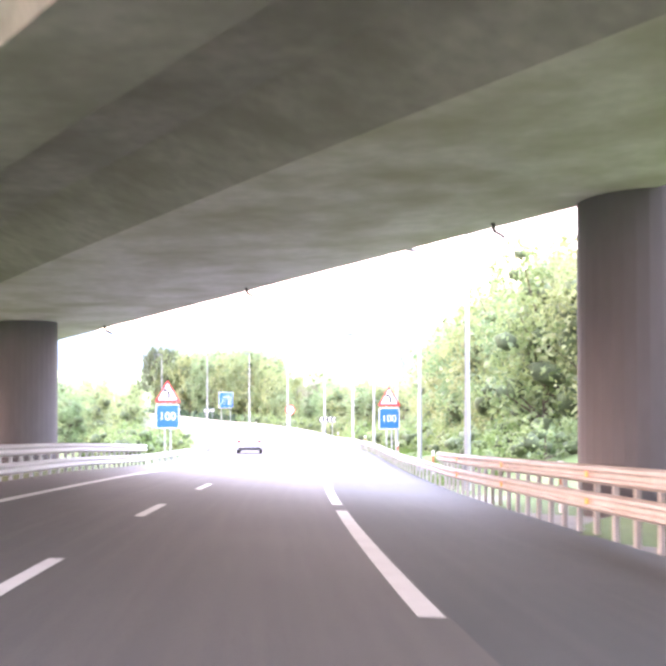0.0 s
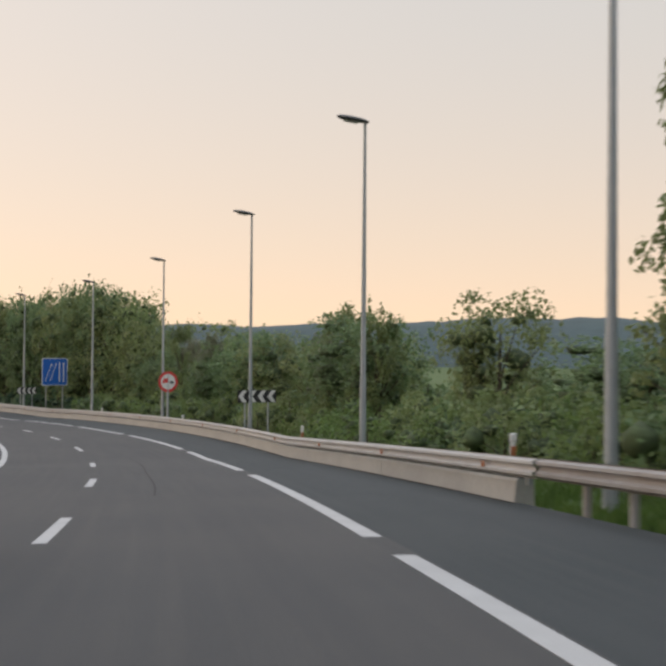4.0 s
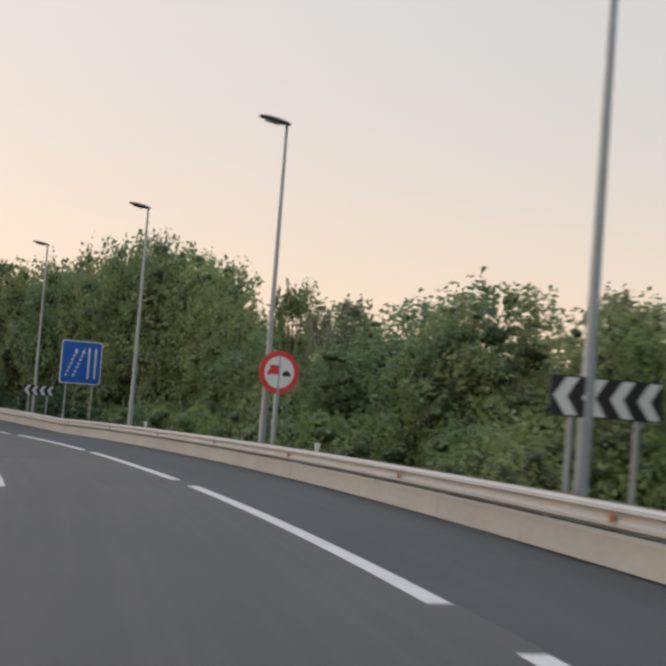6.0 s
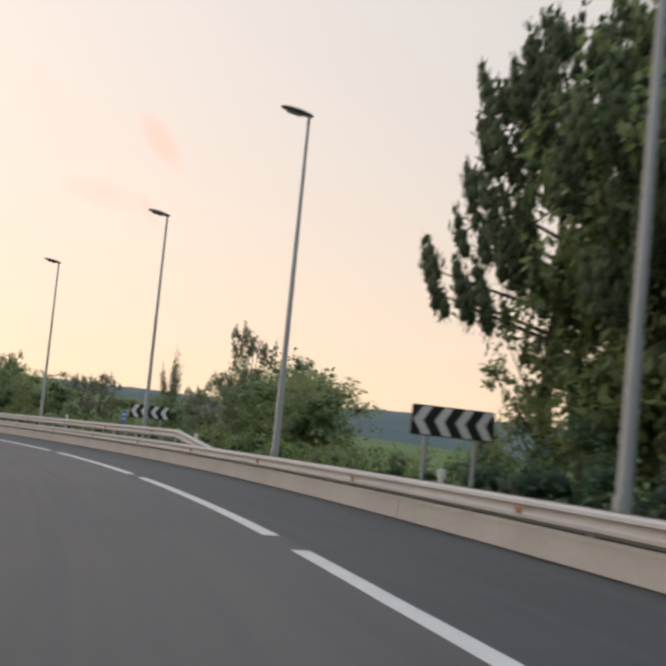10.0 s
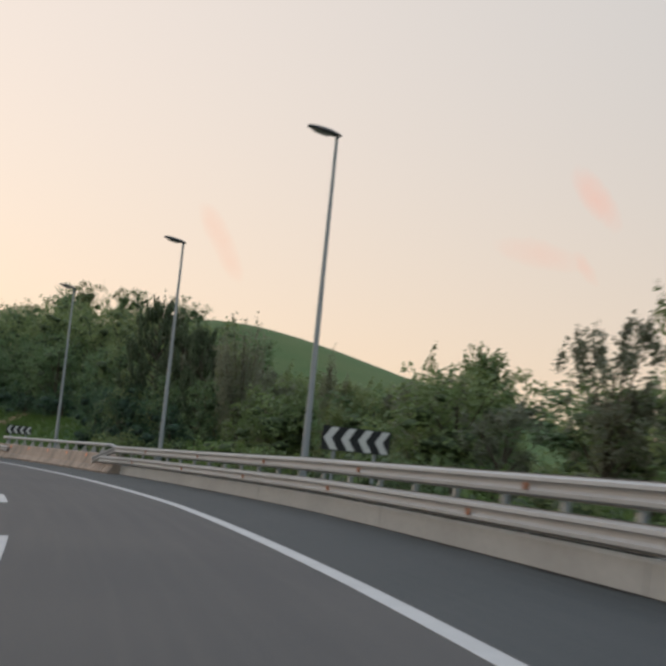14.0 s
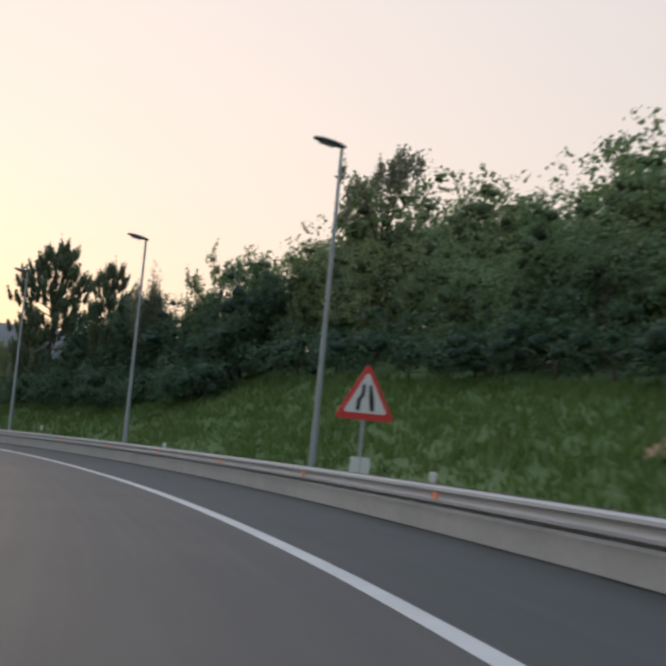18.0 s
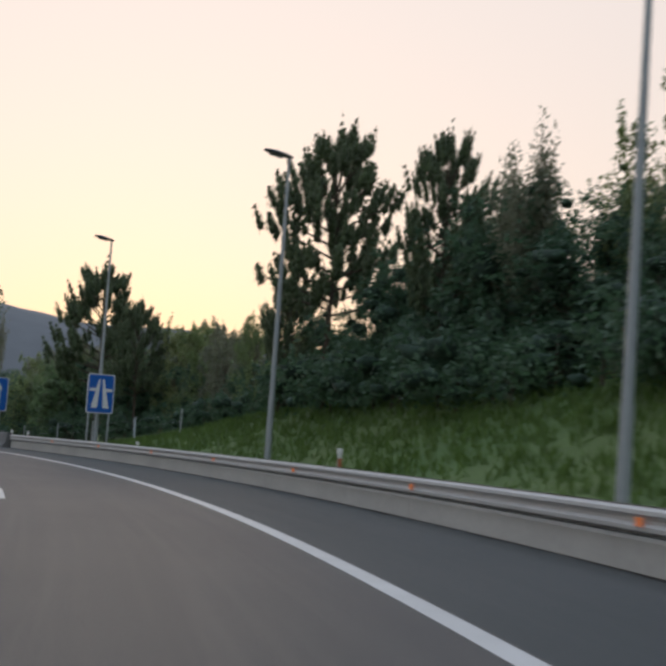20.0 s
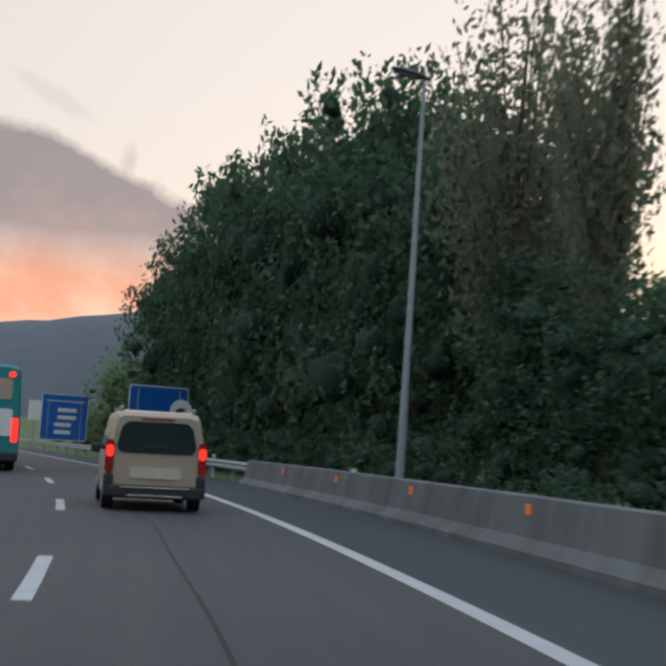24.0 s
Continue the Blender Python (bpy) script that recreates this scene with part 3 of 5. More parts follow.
slanted_beam(231.0, 5.95, 0.35, 236.5, 5.52, 1.015, upper_rail)
slanted_beam(325.5, 5.52, 1.015, 327.9, 5.13, 0.49, upper_rail)
slanted_beam(322.5, 5.50, 0.575, 326.9, 5.17, 0.55, wall_rail)
slanted_beam(345.9, 5.22, 0.54, 350.0, 5.50, 0.565, bank_rail)
slanted_beam(42.0, 5.55, 1.005, 44.6, 6.3, 0.55, double_rail)

earth_strip = new("verge_earth", band("verge_earth", lambda s: s * 0 + 5.58, lambda s: s * 0 + 8.4, -60, 47, 2.0, -0.07, DIRT, 0.0, 2))
tagged(earth_strip, "dusty grey-brown earth under the guardrail", "ground", kind="structure")
scar = new("earth_scar", mesh_of("earth_scar", *scar_patch(), (EARTH,), True))
tagged(scar, "bare reddish earth slip on the grassy bank", "ground", kind="structure")

# tan profiled barrier of the culvert, with a pipe rail
# the ribs are broad blocks with slanting gaps
NJ = [(5.05, -0.1), (5.06, 0.08), (5.26, 0.30), (5.42, 0.78), (5.46, 0.80), (5.66, 0.80), (5.70, 0.78), (5.74, -0.4)]
parapet = new("culvert_parapet", sweep("culvert_parapet", NJ, 324.75, 348.6, 1.0, CONCRETE_TAN, True))
tagged(parapet, "stained tan concrete parapet with a sloping ribbed foot", "wall", kind="structure")
for s in np.arange(325.4, 348.0, 0.86):
    bm = bmesh.new()
    a = [bm.verts.new(tuple(road(s + ds, n, h))) for ds in (-0.36, 0.36) for n, h in ((5.02, 0.06), (5.05, 0.05), (5.26, 0.30), (5.23, 0.315))]
    for q in ((0, 1, 2, 3), (7, 6, 5, 4), (0, 4, 5, 1), (1, 5, 6, 2), (2, 6, 7, 3), (3, 7, 4, 0)):
        bm.faces.new([a[k] for k in q])
    bmesh.ops.recalc_face_normals(bm, faces=bm.faces[:])
    part("rib", bm, CONCRETE_TAN, parapet)
pipe_rail = thing("pipe_rail", Matrix.Identity(4), "pale steel pipe handrail on flared posts", "railing")
ring = [(5.58 + 0.075 * math.cos(radians(a)), 1.17 + 0.075 * math.sin(radians(a))) for a in range(0, 360, 36)]
ob = new("pipe", sweep("pipe", ring, 326.5, 348.3, 1.0, GALV, True, True))
ob.parent = pipe_rail
bm = bmesh.new()
bends = [road(326.5, 5.58, 1.17), road(326.2, 5.58, 1.13), road(326.05, 5.58, 1.04), road(326.0, 5.58, 0.78)]
for a, b in zip(bends, bends[1:]):
    tube(bm, a, b, 0.075, 0.075, 10)
part("pipe_end", bm, GALV, pipe_rail, "bent-down end of the pipe")
bm = bmesh.new()
outline = [(-0.16, 0.0), (0.10, 0.0), (0.03, 0.30), (-0.02, 0.30)]
for y in (-0.03, 0.03):
    for k in range(1):
        bm.faces.new([bm.verts.new((x, y, z)) for x, z in outline])
bm.verts.ensure_lookup_table()
for k in range(4):
    bm.faces.new((bm.verts[k], bm.verts[(k + 1) % 4], bm.verts[4 + (k + 1) % 4], bm.verts[4 + k]))
bmesh.ops.recalc_face_normals(bm, faces=bm.faces[:])
post_me = bpy.data.meshes.new("post")
bm.to_mesh(post_me)
bm.free()
post_me.materials.append(GALV)
for s in np.arange(326.4, 348.2, 1.75):
    piece("post", post_me, pipe_rail, spot(s, 5.60, 0.795))
orange_marks(parapet, 330.3, 348, 3.9, 5.37, 0.66, None, 0.06)

barrier = thing("concrete_barrier", Matrix.Identity(4), "weathered grey concrete safety barrier with dark streaks", "barrier")
for s in np.arange(454.5, 499, 6.0):
    ob = new("segment", sweep("segment", [(5.02, -0.1), (5.03, 0.10), (5.20, 0.26), (5.30, 0.79), (5.34, 0.81), (5.50, 0.81), (5.54, 0.79), (5.66, -0.3)], s, min(s + 5.985, 499.5), 1.5, CONCRETE_GREY, True))
    ob.parent = barrier
orange_marks(barrier, 458.6, 499, 5.95, 5.245, 0.62, None, 0.075)

# left-hand median rail
median_rail = rail_run("guardrail", "double steel guardrail of the median", -30, 57, -6.3, (0.46, 0.92), 1.2, -0.5, side=-1)
median_rail_2 = rail_run("guardrail", "low steel guardrail curving along the median", 57, 180, -6.35, (0.5,), 3.0, -0.5, side=-1)

# ---------------------------------------------------------------- lamp posts
def lamp_post(height=10.6):
    head = thing("street_lamp", Matrix.Identity(4), "tall tapered galvanised street lamp with a flat head", "street lamp", "street lamps along the road")
    bm = bmesh.new()
    tube(bm, (0, 0, 0), (0, 0, 3.0), 0.112, 0.095, 12)
    tube(bm, (0, 0, 3.0), (0, 0, height), 0.085, 0.045, 12)
    part("pole", bm, GALV_POLE, head)
    bm = bmesh.new()
    box(bm, -0.2, 0.2, -0.2, 0.2, 0.0, 0.03, 0.005)
    box(bm, -0.118, -0.104, -0.06, 0.06, 0.5, 1.0)
    part("base_plate", bm, GALV_POLE, head)
    bm = bmesh.new()
    bmesh.ops.create_uvsphere(bm, u_segments=14, v_segments=8, radius=0.5)
    for v in bm.verts:
        v.co = Vector((v.co.x * 1.05 - 0.38, v.co.y * 0.42, max(v.co.z * 0.17, -0.045) + 0.03))
    bmesh.ops.transform(bm, matrix=Matrix.Translation((0, 0, height)) @ Matrix.Rotation(radians(8), 4, "Y"), verts=bm.verts)
    part("lamp_head", bm, HEAD_GREY, head, "flat dark grey lamp head")
    bm = bmesh.new()
    box(bm, -0.66, -0.22, -0.12, 0.12, height - 0.062, height - 0.03, 0.008, Matrix.Translation((0, 0, height)) @ Matrix.Rotation(radians(8), 4, "Y") @ Matrix.Translation((0, 0, -height)))
    part("glass", bm, LAMP_GLASS, head, "unlit lamp glass")
    return head


HEAD_GREY = surface("lamp_head_grey", (0.10, 0.105, 0.11), 0.5, 0.2)
LAMP_GLASS = surface("lamp_glass", (0.30, 0.31, 0.31), 0.2)
LAMPS = [(38.5, 6.1, 10.15), (57.7, 6.3, 10.2), (76.5, 6.6, 10.2), (95.2, 6.52, 10.1), (114.1, 6.75, 10.13), (133.8, 6.78, 10.24), (152.7, 6.5, 10.0), (171.2, 6.56, 10.14), (189.9, 6.5, 10.27),
         (209.2, 6.48, 10.43), (228.8, 6.64, 10.43), (247.2, 6.9, 10.2), (265.8, 6.6, 9.87), (286.2, 6.8, 9.87), (305.1, 6.82, 9.93), (324.0, 7.0, 9.8), (342.4, 6.9, 9.68), (361.7, 7.88, 9.55),
         (380.9, 7.7, 9.42), (401.8, 7.1, 9.53), (423.3, 7.48, 10.1), (443.9, 6.88, 10.12), (466.8, 7.18, 10.34), (488.9, 6.92, 10.36)]
first_lamp = lamp_post()
for k, (s, n, top) in enumerate(LAMPS):
    p = road(s, n)
    m = pose(p[0], p[1], p[2] + top - 10.6, 0, 0, math.degrees(heading(s)) + 4)
    if k:
        copy_thing(first_lamp, m)
    else:
        first_lamp.matrix_basis = m

# ---------------------------------------------------------------- signs
def post_pair(head, xs, top, low=-1.0, r=0.045, mat=None):
    for x in xs:
        bm = bmesh.new()
        tube(bm, (x, 0.06, low), (x, 0.06, top), r, r, 8)
        part("post", bm, mat or GALV_POLE, head)


def panel(head, name, outline, mat, y, thick=0.01, label=""):
    bm = bmesh.new()
    plate(bm, outline, thick, y)
    return part(name, bm, mat, head, label)


def circle(cx, cz, r, k=32):
    return [(cx + r * math.cos(2 * math.pi * i / k), cz + r * math.sin(2 * math.pi * i / k)) for i in range(k)]


def triangle(cx, z0, side, r=0.06):
    h = side * math.sqrt(3) / 2
    pts = []
    for (x, z), a0 in (((cx - side / 2 + r * 1.73, z0 + r), 150), ((cx + side / 2 - r * 1.73, z0 + r), 270), ((cx, z0 + h - 2 * r), 30)):
        for k in range(5):
            a = radians(a0 + 120 * k / 4)
            pts.append((x + r * math.cos(a), z + r * math.sin(a)))
    return pts


def words(head, body, x, z, size, mat, y):
    cu = bpy.data.curves.new("digits", "FONT")
    cu.body, cu.size, cu.align_x, cu.align_y, cu.extrude = body, size, "CENTER", "CENTER", 0.003
    tmp = bpy.data.objects.new("digits", cu)
    me = bpy.data.meshes.new_from_object(tmp)
    bpy.data.objects.remove(tmp)
    me.transform(Matrix.Rotation(radians(90), 4, "X"))
    me.materials.append(mat)
    piece("digits", me, head, Matrix.Translation((x, y, z)))


def arrow_up(cx, z0, z1, w, head_w, head_h):
    return [(cx - w / 2, z0), (cx + w / 2, z0), (cx + w / 2, z1 - head_h), (cx + head_w / 2, z1 - head_h), (cx, z1), (cx - head_w / 2, z1 - head_h), (cx - w / 2, z1 - head_h)]


def chevron_board(s, n, h, width, turn, label="black board with four white chevrons pointing to the bend"):
    tall = width * 0.30
    head = thing("chevron_sign", spot(s, n, 0, turn), label, "road sign", "chevron boards on the bend")
    panel(head, "board", rounded(-width / 2, width / 2, h, h + tall, 0.03), BLACK, 0, 0.02)
    step = width / 4
    for k in range(4):
        x = -width / 2 + step * (k + 0.08)
        panel(head, "chevron", [(x, h + tall / 2), (x + step * 0.42, h + 0.02), (x + step * 0.86, h + 0.02), (x + step * 0.46, h + tall / 2), (x + step * 0.86, h + tall - 0.02), (x + step * 0.42, h + tall - 0.02)][::-1], WHITE, -0.006, 0.008)
    post_pair(head, (-width * 0.3, width * 0.3), h + tall * 0.9)
    return head


def bend_sign(s, n, turn):
    head = thing("warning_sign", spot(s, n, 0, turn), "red-bordered bend warning triangle above a blue plate reading 100", "road sign", "advance bend signs")
    panel(head, "triangle", triangle(0, 3.15, 1.45), RED, 0, 0.02)
    panel(head, "field", triangle(0, 3.30, 1.06, 0.04), WHITE, -0.006, 0.008)
    bend = [(0.02, 3.36), (0.14, 3.36), (0.14, 3.62), (0.06, 3.80), (-0.08, 3.88), (-0.06, 3.96), (-0.25, 3.86), (-0.14, 3.70), (-0.11, 3.78), (-0.02, 3.72), (0.02, 3.60)]
    panel(head, "bend_arrow", bend, BLACK, -0.012, 0.006)
    panel(head, "plate", rounded(-0.64, 0.64, 1.75, 3.05, 0.07), WHITE, 0, 0.02)
    panel(head, "blue_field", rounded(-0.60, 0.60, 1.79, 3.01, 0.06), BLUE, -0.006, 0.008)
    words(head, "100", 0, 2.38, 0.62, WHITE, -0.012)
    post_pair(head, (-0.16, 0.16), 3.9)


bend_sign(68.5, -6.6, 0)
bend_sign(76.2, 6.1, 6)


def lorry_sign(s, n, h, turn):
    head = thing("prohibition_sign", spot(s, n, 0, turn), "round red-ringed sign forbidding lorries to overtake", "road sign")
    panel(head, "ring", circle(0, h, 0.62), RED, 0, 0.02)
    panel(head, "field", circle(0, h, 0.46), WHITE, -0.006, 0.008)
    panel(head, "lorry", [(-0.36, h - 0.10), (-0.30, h - 0.10), (-0.30, h - 0.06), (-0.02, h - 0.06), (-0.02, h + 0.20), (-0.30, h + 0.20), (-0.30, h + 0.08), (-0.36, h + 0.02)], RED, -0.012, 0.006)
    panel(head, "car", [(0.10, h - 0.10), (0.36, h - 0.10), (0.36, h - 0.03), (0.31, h + 0.0), (0.28, h + 0.05), (0.15, h + 0.05), (0.11, h - 0.02)], BLACK, -0.012, 0.006)
    post_pair(head, (0.0,), h + 0.5, -1, 0.075)


lorry_sign(151.9, 6.63, 2.68, 8)


def lanes_sign(s, n, turn):
    head = thing("lane_sign", spot(s, n, 0, turn), "blue sign with dotted and solid white lane arrows", "road sign")
    w, z0, z1 = 2.32, 2.42, 4.72
    panel(head, "rim", rounded(-w / 2, w / 2, z0, z1, 0.14), WHITE, 0, 0.03)
    panel(head, "blue_field", rounded(-w / 2 + 0.05, w / 2 - 0.05, z0 + 0.05, z1 - 0.05, 0.11), BLUE, -0.006, 0.01)
    for x0, x1 in ((-0.85, -0.36), (-0.42, 0.06)):
        for k in range(6):
            f = k / 6
            x, z = x0 + (x1 - x0) * f, z0 + 0.40 + 1.25 * f
            panel(head, "dash", [(x - 0.05, z), (x + 0.06, z), (x + 0.10, z + 0.11), (x - 0.01, z + 0.11)], WHITE, -0.012, 0.006)
        x = x1 + 0.02
        panel(head, "arrow_head", [(x - 0.10, z0 + 1.64), (x + 0.11, z0 + 1.64), (x + 0.03, z0 + 1.92)], WHITE, -0.012, 0.006)
    for x in (0.42, 0.80):
        panel(head, "lane_arrow", arrow_up(x, z0 + 0.30, z1 - 0.30, 0.10, 0.20, 0.24), WHITE, -0.012, 0.006)
    post_pair(head, (-0.75, 0.75), z1 - 0.2)


lanes_sign(184.2, 7.4, 8)

chevron_board(133.8, 7.1, 1.66, 1.9, 10)
chevron_board(189.4, 6.6, 1.62, 1.9, 12)
chevron_board(217.0, 7.0, 1.45, 1.9, 14)
chevron_board(248.0, 7.3, 1.45, 1.9, 12)
chevron_board(301.4, 7.0, 1.32, 1.9, 14)
chevron_board(350.8, 7.13, 1.38, 1.7, 12)


def narrowing_sign(s, n, turn):
    head = thing("warning_sign", spot(s, n, 0, turn), "red-bordered triangle warning that the lanes narrow", "road sign")
    panel(head, "triangle", triangle(0, 1.75, 1.38), RED, 0, 0.02)
    panel(head, "field", triangle(0, 1.89, 1.0, 0.04), WHITE, -0.006, 0.008)
    panel(head, "left_bar", [(-0.22, 1.94), (-0.13, 1.94), (-0.12, 2.14), (-0.04, 2.26), (-0.04, 2.48), (-0.11, 2.48), (-0.12, 2.28), (-0.21, 2.16)], BLACK, -0.012, 0.006)
    panel(head, "right_bar", [(0.10, 1.94), (0.20, 1.94), (0.17, 2.20), (0.10, 2.48), (0.04, 2.48), (0.06, 2.2)], BLACK, -0.012, 0.006)
    panel(head, "small_plate", rounded(-0.22, 0.22, 0.62, 0.98, 0.04), WHITE, 0.02, 0.02)
    post_pair(head, (0.0,), 2.4)


narrowing_sign(372.9, 6.3, 6)


def motorway_sign(s, n, turn):
    head = thing("motorway_sign", spot(s, n, 0, turn), "upright blue motorway sign with two white carriageways", "road sign")
    w, z0, z1 = 1.32, 1.97, 3.80
    panel(head, "rim", rounded(-w / 2, w / 2, z0, z1, 0.10), WHITE, 0, 0.03)
    panel(head, "blue_field", rounded(-w / 2 + 0.045, w / 2 - 0.045, z0 + 0.045, z1 - 0.045, 0.08), BLUE, -0.006, 0.01)
    panel(head, "left_carriageway", [(-0.44, z0 + 0.25), (-0.14, z0 + 0.25), (-0.05, z1 - 0.25), (-0.13, z1 - 0.25)], WHITE, -0.012, 0.006)
    panel(head, "right_carriageway", [(0.14, z0 + 0.25), (0.44, z0 + 0.25), (0.13, z1 - 0.25), (0.05, z1 - 0.25)], WHITE, -0.012, 0.006)
    panel(head, "bridge", [(-0.55, z0 + 1.02), (-0.24, z0 + 1.02), (-0.22, z0 + 1.16), (-0.55, z0 + 1.16)], WHITE, -0.011, 0.005)
    panel(head, "bridge", [(0.24, z0 + 1.02), (0.55, z0 + 1.02), (0.55, z0 + 1.16), (0.22, z0 + 1.16)], WHITE, -0.011, 0.005)
    post_pair(head, (-0.5, 0.5), z1 - 0.2)


motorway_sign(443.4, 6.82, 6)


def three_lanes(s, n, turn):
    head = thing("lane_sign", spot(s, n, 0, turn), "wide blue sign with three white arrows pointing up", "road sign")
    w, z0, z1 = 2.6, 2.02, 4.18
    panel(head, "rim", rounded(-w / 2, w / 2, z0, z1, 0.16), WHITE, 0, 0.03)
    panel(head, "blue_field", rounded(-w / 2 + 0.055, w / 2 - 0.055, z0 + 0.055, z1 - 0.055, 0.13), BLUE, -0.006, 0.01)
    for x in (-0.72, 0.0, 0.72):
        panel(head, "lane_arrow", arrow_up(x, z0 + 0.38, z1 - 0.36, 0.17, 0.40, 0.42), WHITE, -0.012, 0.006)
    post_pair(head, (-0.9, 0.9), z1 - 0.2)


three_lanes(466.4, 7.17, 6)


def direction_board(s, n, h, w, tall, turn, rows_, name="direction_sign"):
    head = thing(name, spot(s, n, 0, turn), "large blue direction sign with pale lines of lettering", "road sign", "far direction signs")
    panel(head, "rim", rounded(-w / 2, w / 2, h, h + tall, 0.15), WHITE, 0, 0.03)
    panel(head, "blue_field", rounded(-w / 2 + 0.06, w / 2 - 0.06, h + 0.06, h + tall - 0.06, 0.12), BLUE, -0.006, 0.01)
    for x0, x1, z0, z1 in rows_:
        panel(head, "lettering_bar", rounded(x0 * w / 2, x1 * w / 2, h + z0 * tall, h + z1 * tall, 0.02), WHITE, -0.012, 0.006)
    post_pair(head, (-w * 0.35, w * 0.35), h + tall * 0.9, -1.5, 0.08)


direction_board(523.5, 6.6, 1.9, 3.2, 2.1, 8, [(-0.7, 0.1, 0.12, 0.22), (-0.7, 0.3, 0.3, 0.38)])
direction_board(559.8, 7.2, 0.8, 3.8, 3.6, 10, [(-0.3, 0.5, 0.62, 0.70), (-0.3, 0.5, 0.46, 0.54), (-0.4, 0.3, 0.30, 0.38), (-0.4, 0.3, 0.14, 0.22), (-0.8, 0.8, 0.84, 0.86)])
back = thing("round_sign", spot(515.6, 6.0, 0, 6), "round pale sign with a dark pictogram on a post", "road sign")
panel(back, "disc", circle(0, 2.6, 0.52), WHITE, 0, 0.02)
panel(back, "pictogram", [(-0.25, 2.45), (0.2, 2.45), (0.25, 2.7), (-0.05, 2.75), (-0.25, 2.65)], BLACK, -0.008, 0.006)
post_pair(back, (0,), 3.0)

# ---------------------------------------------------------------- delineator posts
def delineator():
    head = thing("delineator_post", Matrix.Identity(4), "white plastic delineator post with an amber band", "delineator", "delineator posts")
    bm = bmesh.new()
    box(bm, -0.045, 0.045, -0.03, 0.03, 0, 0.95, 0.012)
    part("post", bm, WHITE, head)
    bm = bmesh.new()
    box(bm, -0.06, 0.06, -0.036, 0.036, 0.95, 1.10, 0.015, Matrix.Translation((0, 0, 0)))
    part("cap", bm, WHITE, head)
    bm = bmesh.new()
    box(bm, -0.047, 0.047, -0.038, -0.028, 0.58, 0.88)
    part("amber_band", bm, RUST, head, "dull amber reflector band")
    return head


marks = [(26.5, 6.5, 0.1), (52.6, 6.4, 0.0), (72, 6.3, 0.0), (98.7, 6.15, 0.0), (120.4, 6.1, 0.0), (146.0, 6.1, -0.2), (166.8, 6.1, -0.15), (215.0, 6.1, -0.15), (236.2, 6.1, 0.0),
         (258.4, 6.1, 0.3), (277.0, 6.1, 0.35), (368.1, 6.1, -0.2), (392, 6.1, -0.2), (412.7, 6.1, 0.05), (434.6, 6.1, -0.2), (453.0, 6.0, -0.1), (456.1, 5.95, -0.1), (471.8, 5.95, -0.15), (489.7, 6.0, -0.2), (508.5, 6.0, -0.2)]
one = delineator()
for k, (s, n, h) in enumerate(marks):
    m = spot(s, n, h - 0.05)
    if k:
        copy_thing(one, m)
    else:
        one.matrix_basis = m


reverse = thing("sign_back", spot(563.0, 5.3, 0, 8), "pale plain back of a small road sign", "road sign")
panel(reverse, "board", rounded(-0.5, 0.5, 2.3, 3.9, 0.08), WHITE, 0, 0.02)
post_pair(reverse, (0,), 3.6, -1, 0.05)

# small kilometre plate beside the chevron board
plate_ = thing("kilometre_plate", spot(250.6, 6.85, 0, 8), "small blue kilometre plate on a thin post", "road sign")
panel(plate_, "rim", rounded(-0.14, 0.14, 1.2, 1.75, 0.03), WHITE, 0, 0.02)
panel(plate_, "blue_field", rounded(-0.12, 0.12, 1.22, 1.73, 0.025), BLUE, -0.006, 0.008)
panel(plate_, "lettering_bar", rounded(-0.07, 0.07, 1.50, 1.62, 0.01), WHITE, -0.012, 0.006)
panel(plate_, "lettering_bar", rounded(-0.07, 0.07, 1.30, 1.42, 0.01), WHITE, -0.012, 0.006)
post_pair(plate_, (0,), 1.6, -0.5, 0.03)

# old wire fence behind the verge
fence = thing("wire_fence", Matrix.Identity(4), "old wire fence on thin grey posts with a leaning strut", "fence")


def by_fence(s, n, h):
    p = road(s, n)
    return (p[0], p[1], ground_at(p[0], p[1]) + h)


for s in (441.2, 447.8, 454.7, 461.0, 467.5):
    bm = bmesh.new()
    tube(bm, by_fence(s, 10.05, -0.3), by_fence(s, 10.05, 1.3), 0.045, 0.04, 8)
    part("post", bm, GALV_POLE, fence)
bm = bmesh.new()
tube(bm, by_fence(447.8, 10.0, 1.2), by_fence(446.4, 9.6, -0.2), 0.03, 0.03, 6)
part("strut", bm, GALV_POLE, fence)
for h in (0.3, 0.7, 1.1):
    bm = bmesh.new()
    for s, e in ((441.2, 447.8), (447.8, 454.7), (454.7, 461.0), (461.0, 467.5)):
        tube(bm, by_fence(s, 10.0, h), by_fence(e, 10.0, h), 0.003, 0.003, 4)
    part("wire", bm, GALV_POLE, fence)

# ---------------------------------------------------------------- overpass
def skew(u, back, z):
    """A place under the overpass: u metres along its far edge, back metres behind it, z above its soffit."""
    s, n = 41.0 - 0.862 * u - 0.507 * back, 0.507 * u - 0.862 * back
    p = road(s, n)
    return (p[0], p[1], OVER_Z + 0.0755 * u + 0.02 * back + z)


OVER_Z = float(level(41.0, 0.0)) + 6.42
overpass = thing("overpass", Matrix.Identity(4), "stained concrete road bridge crossing on round dark piers", "bridge")


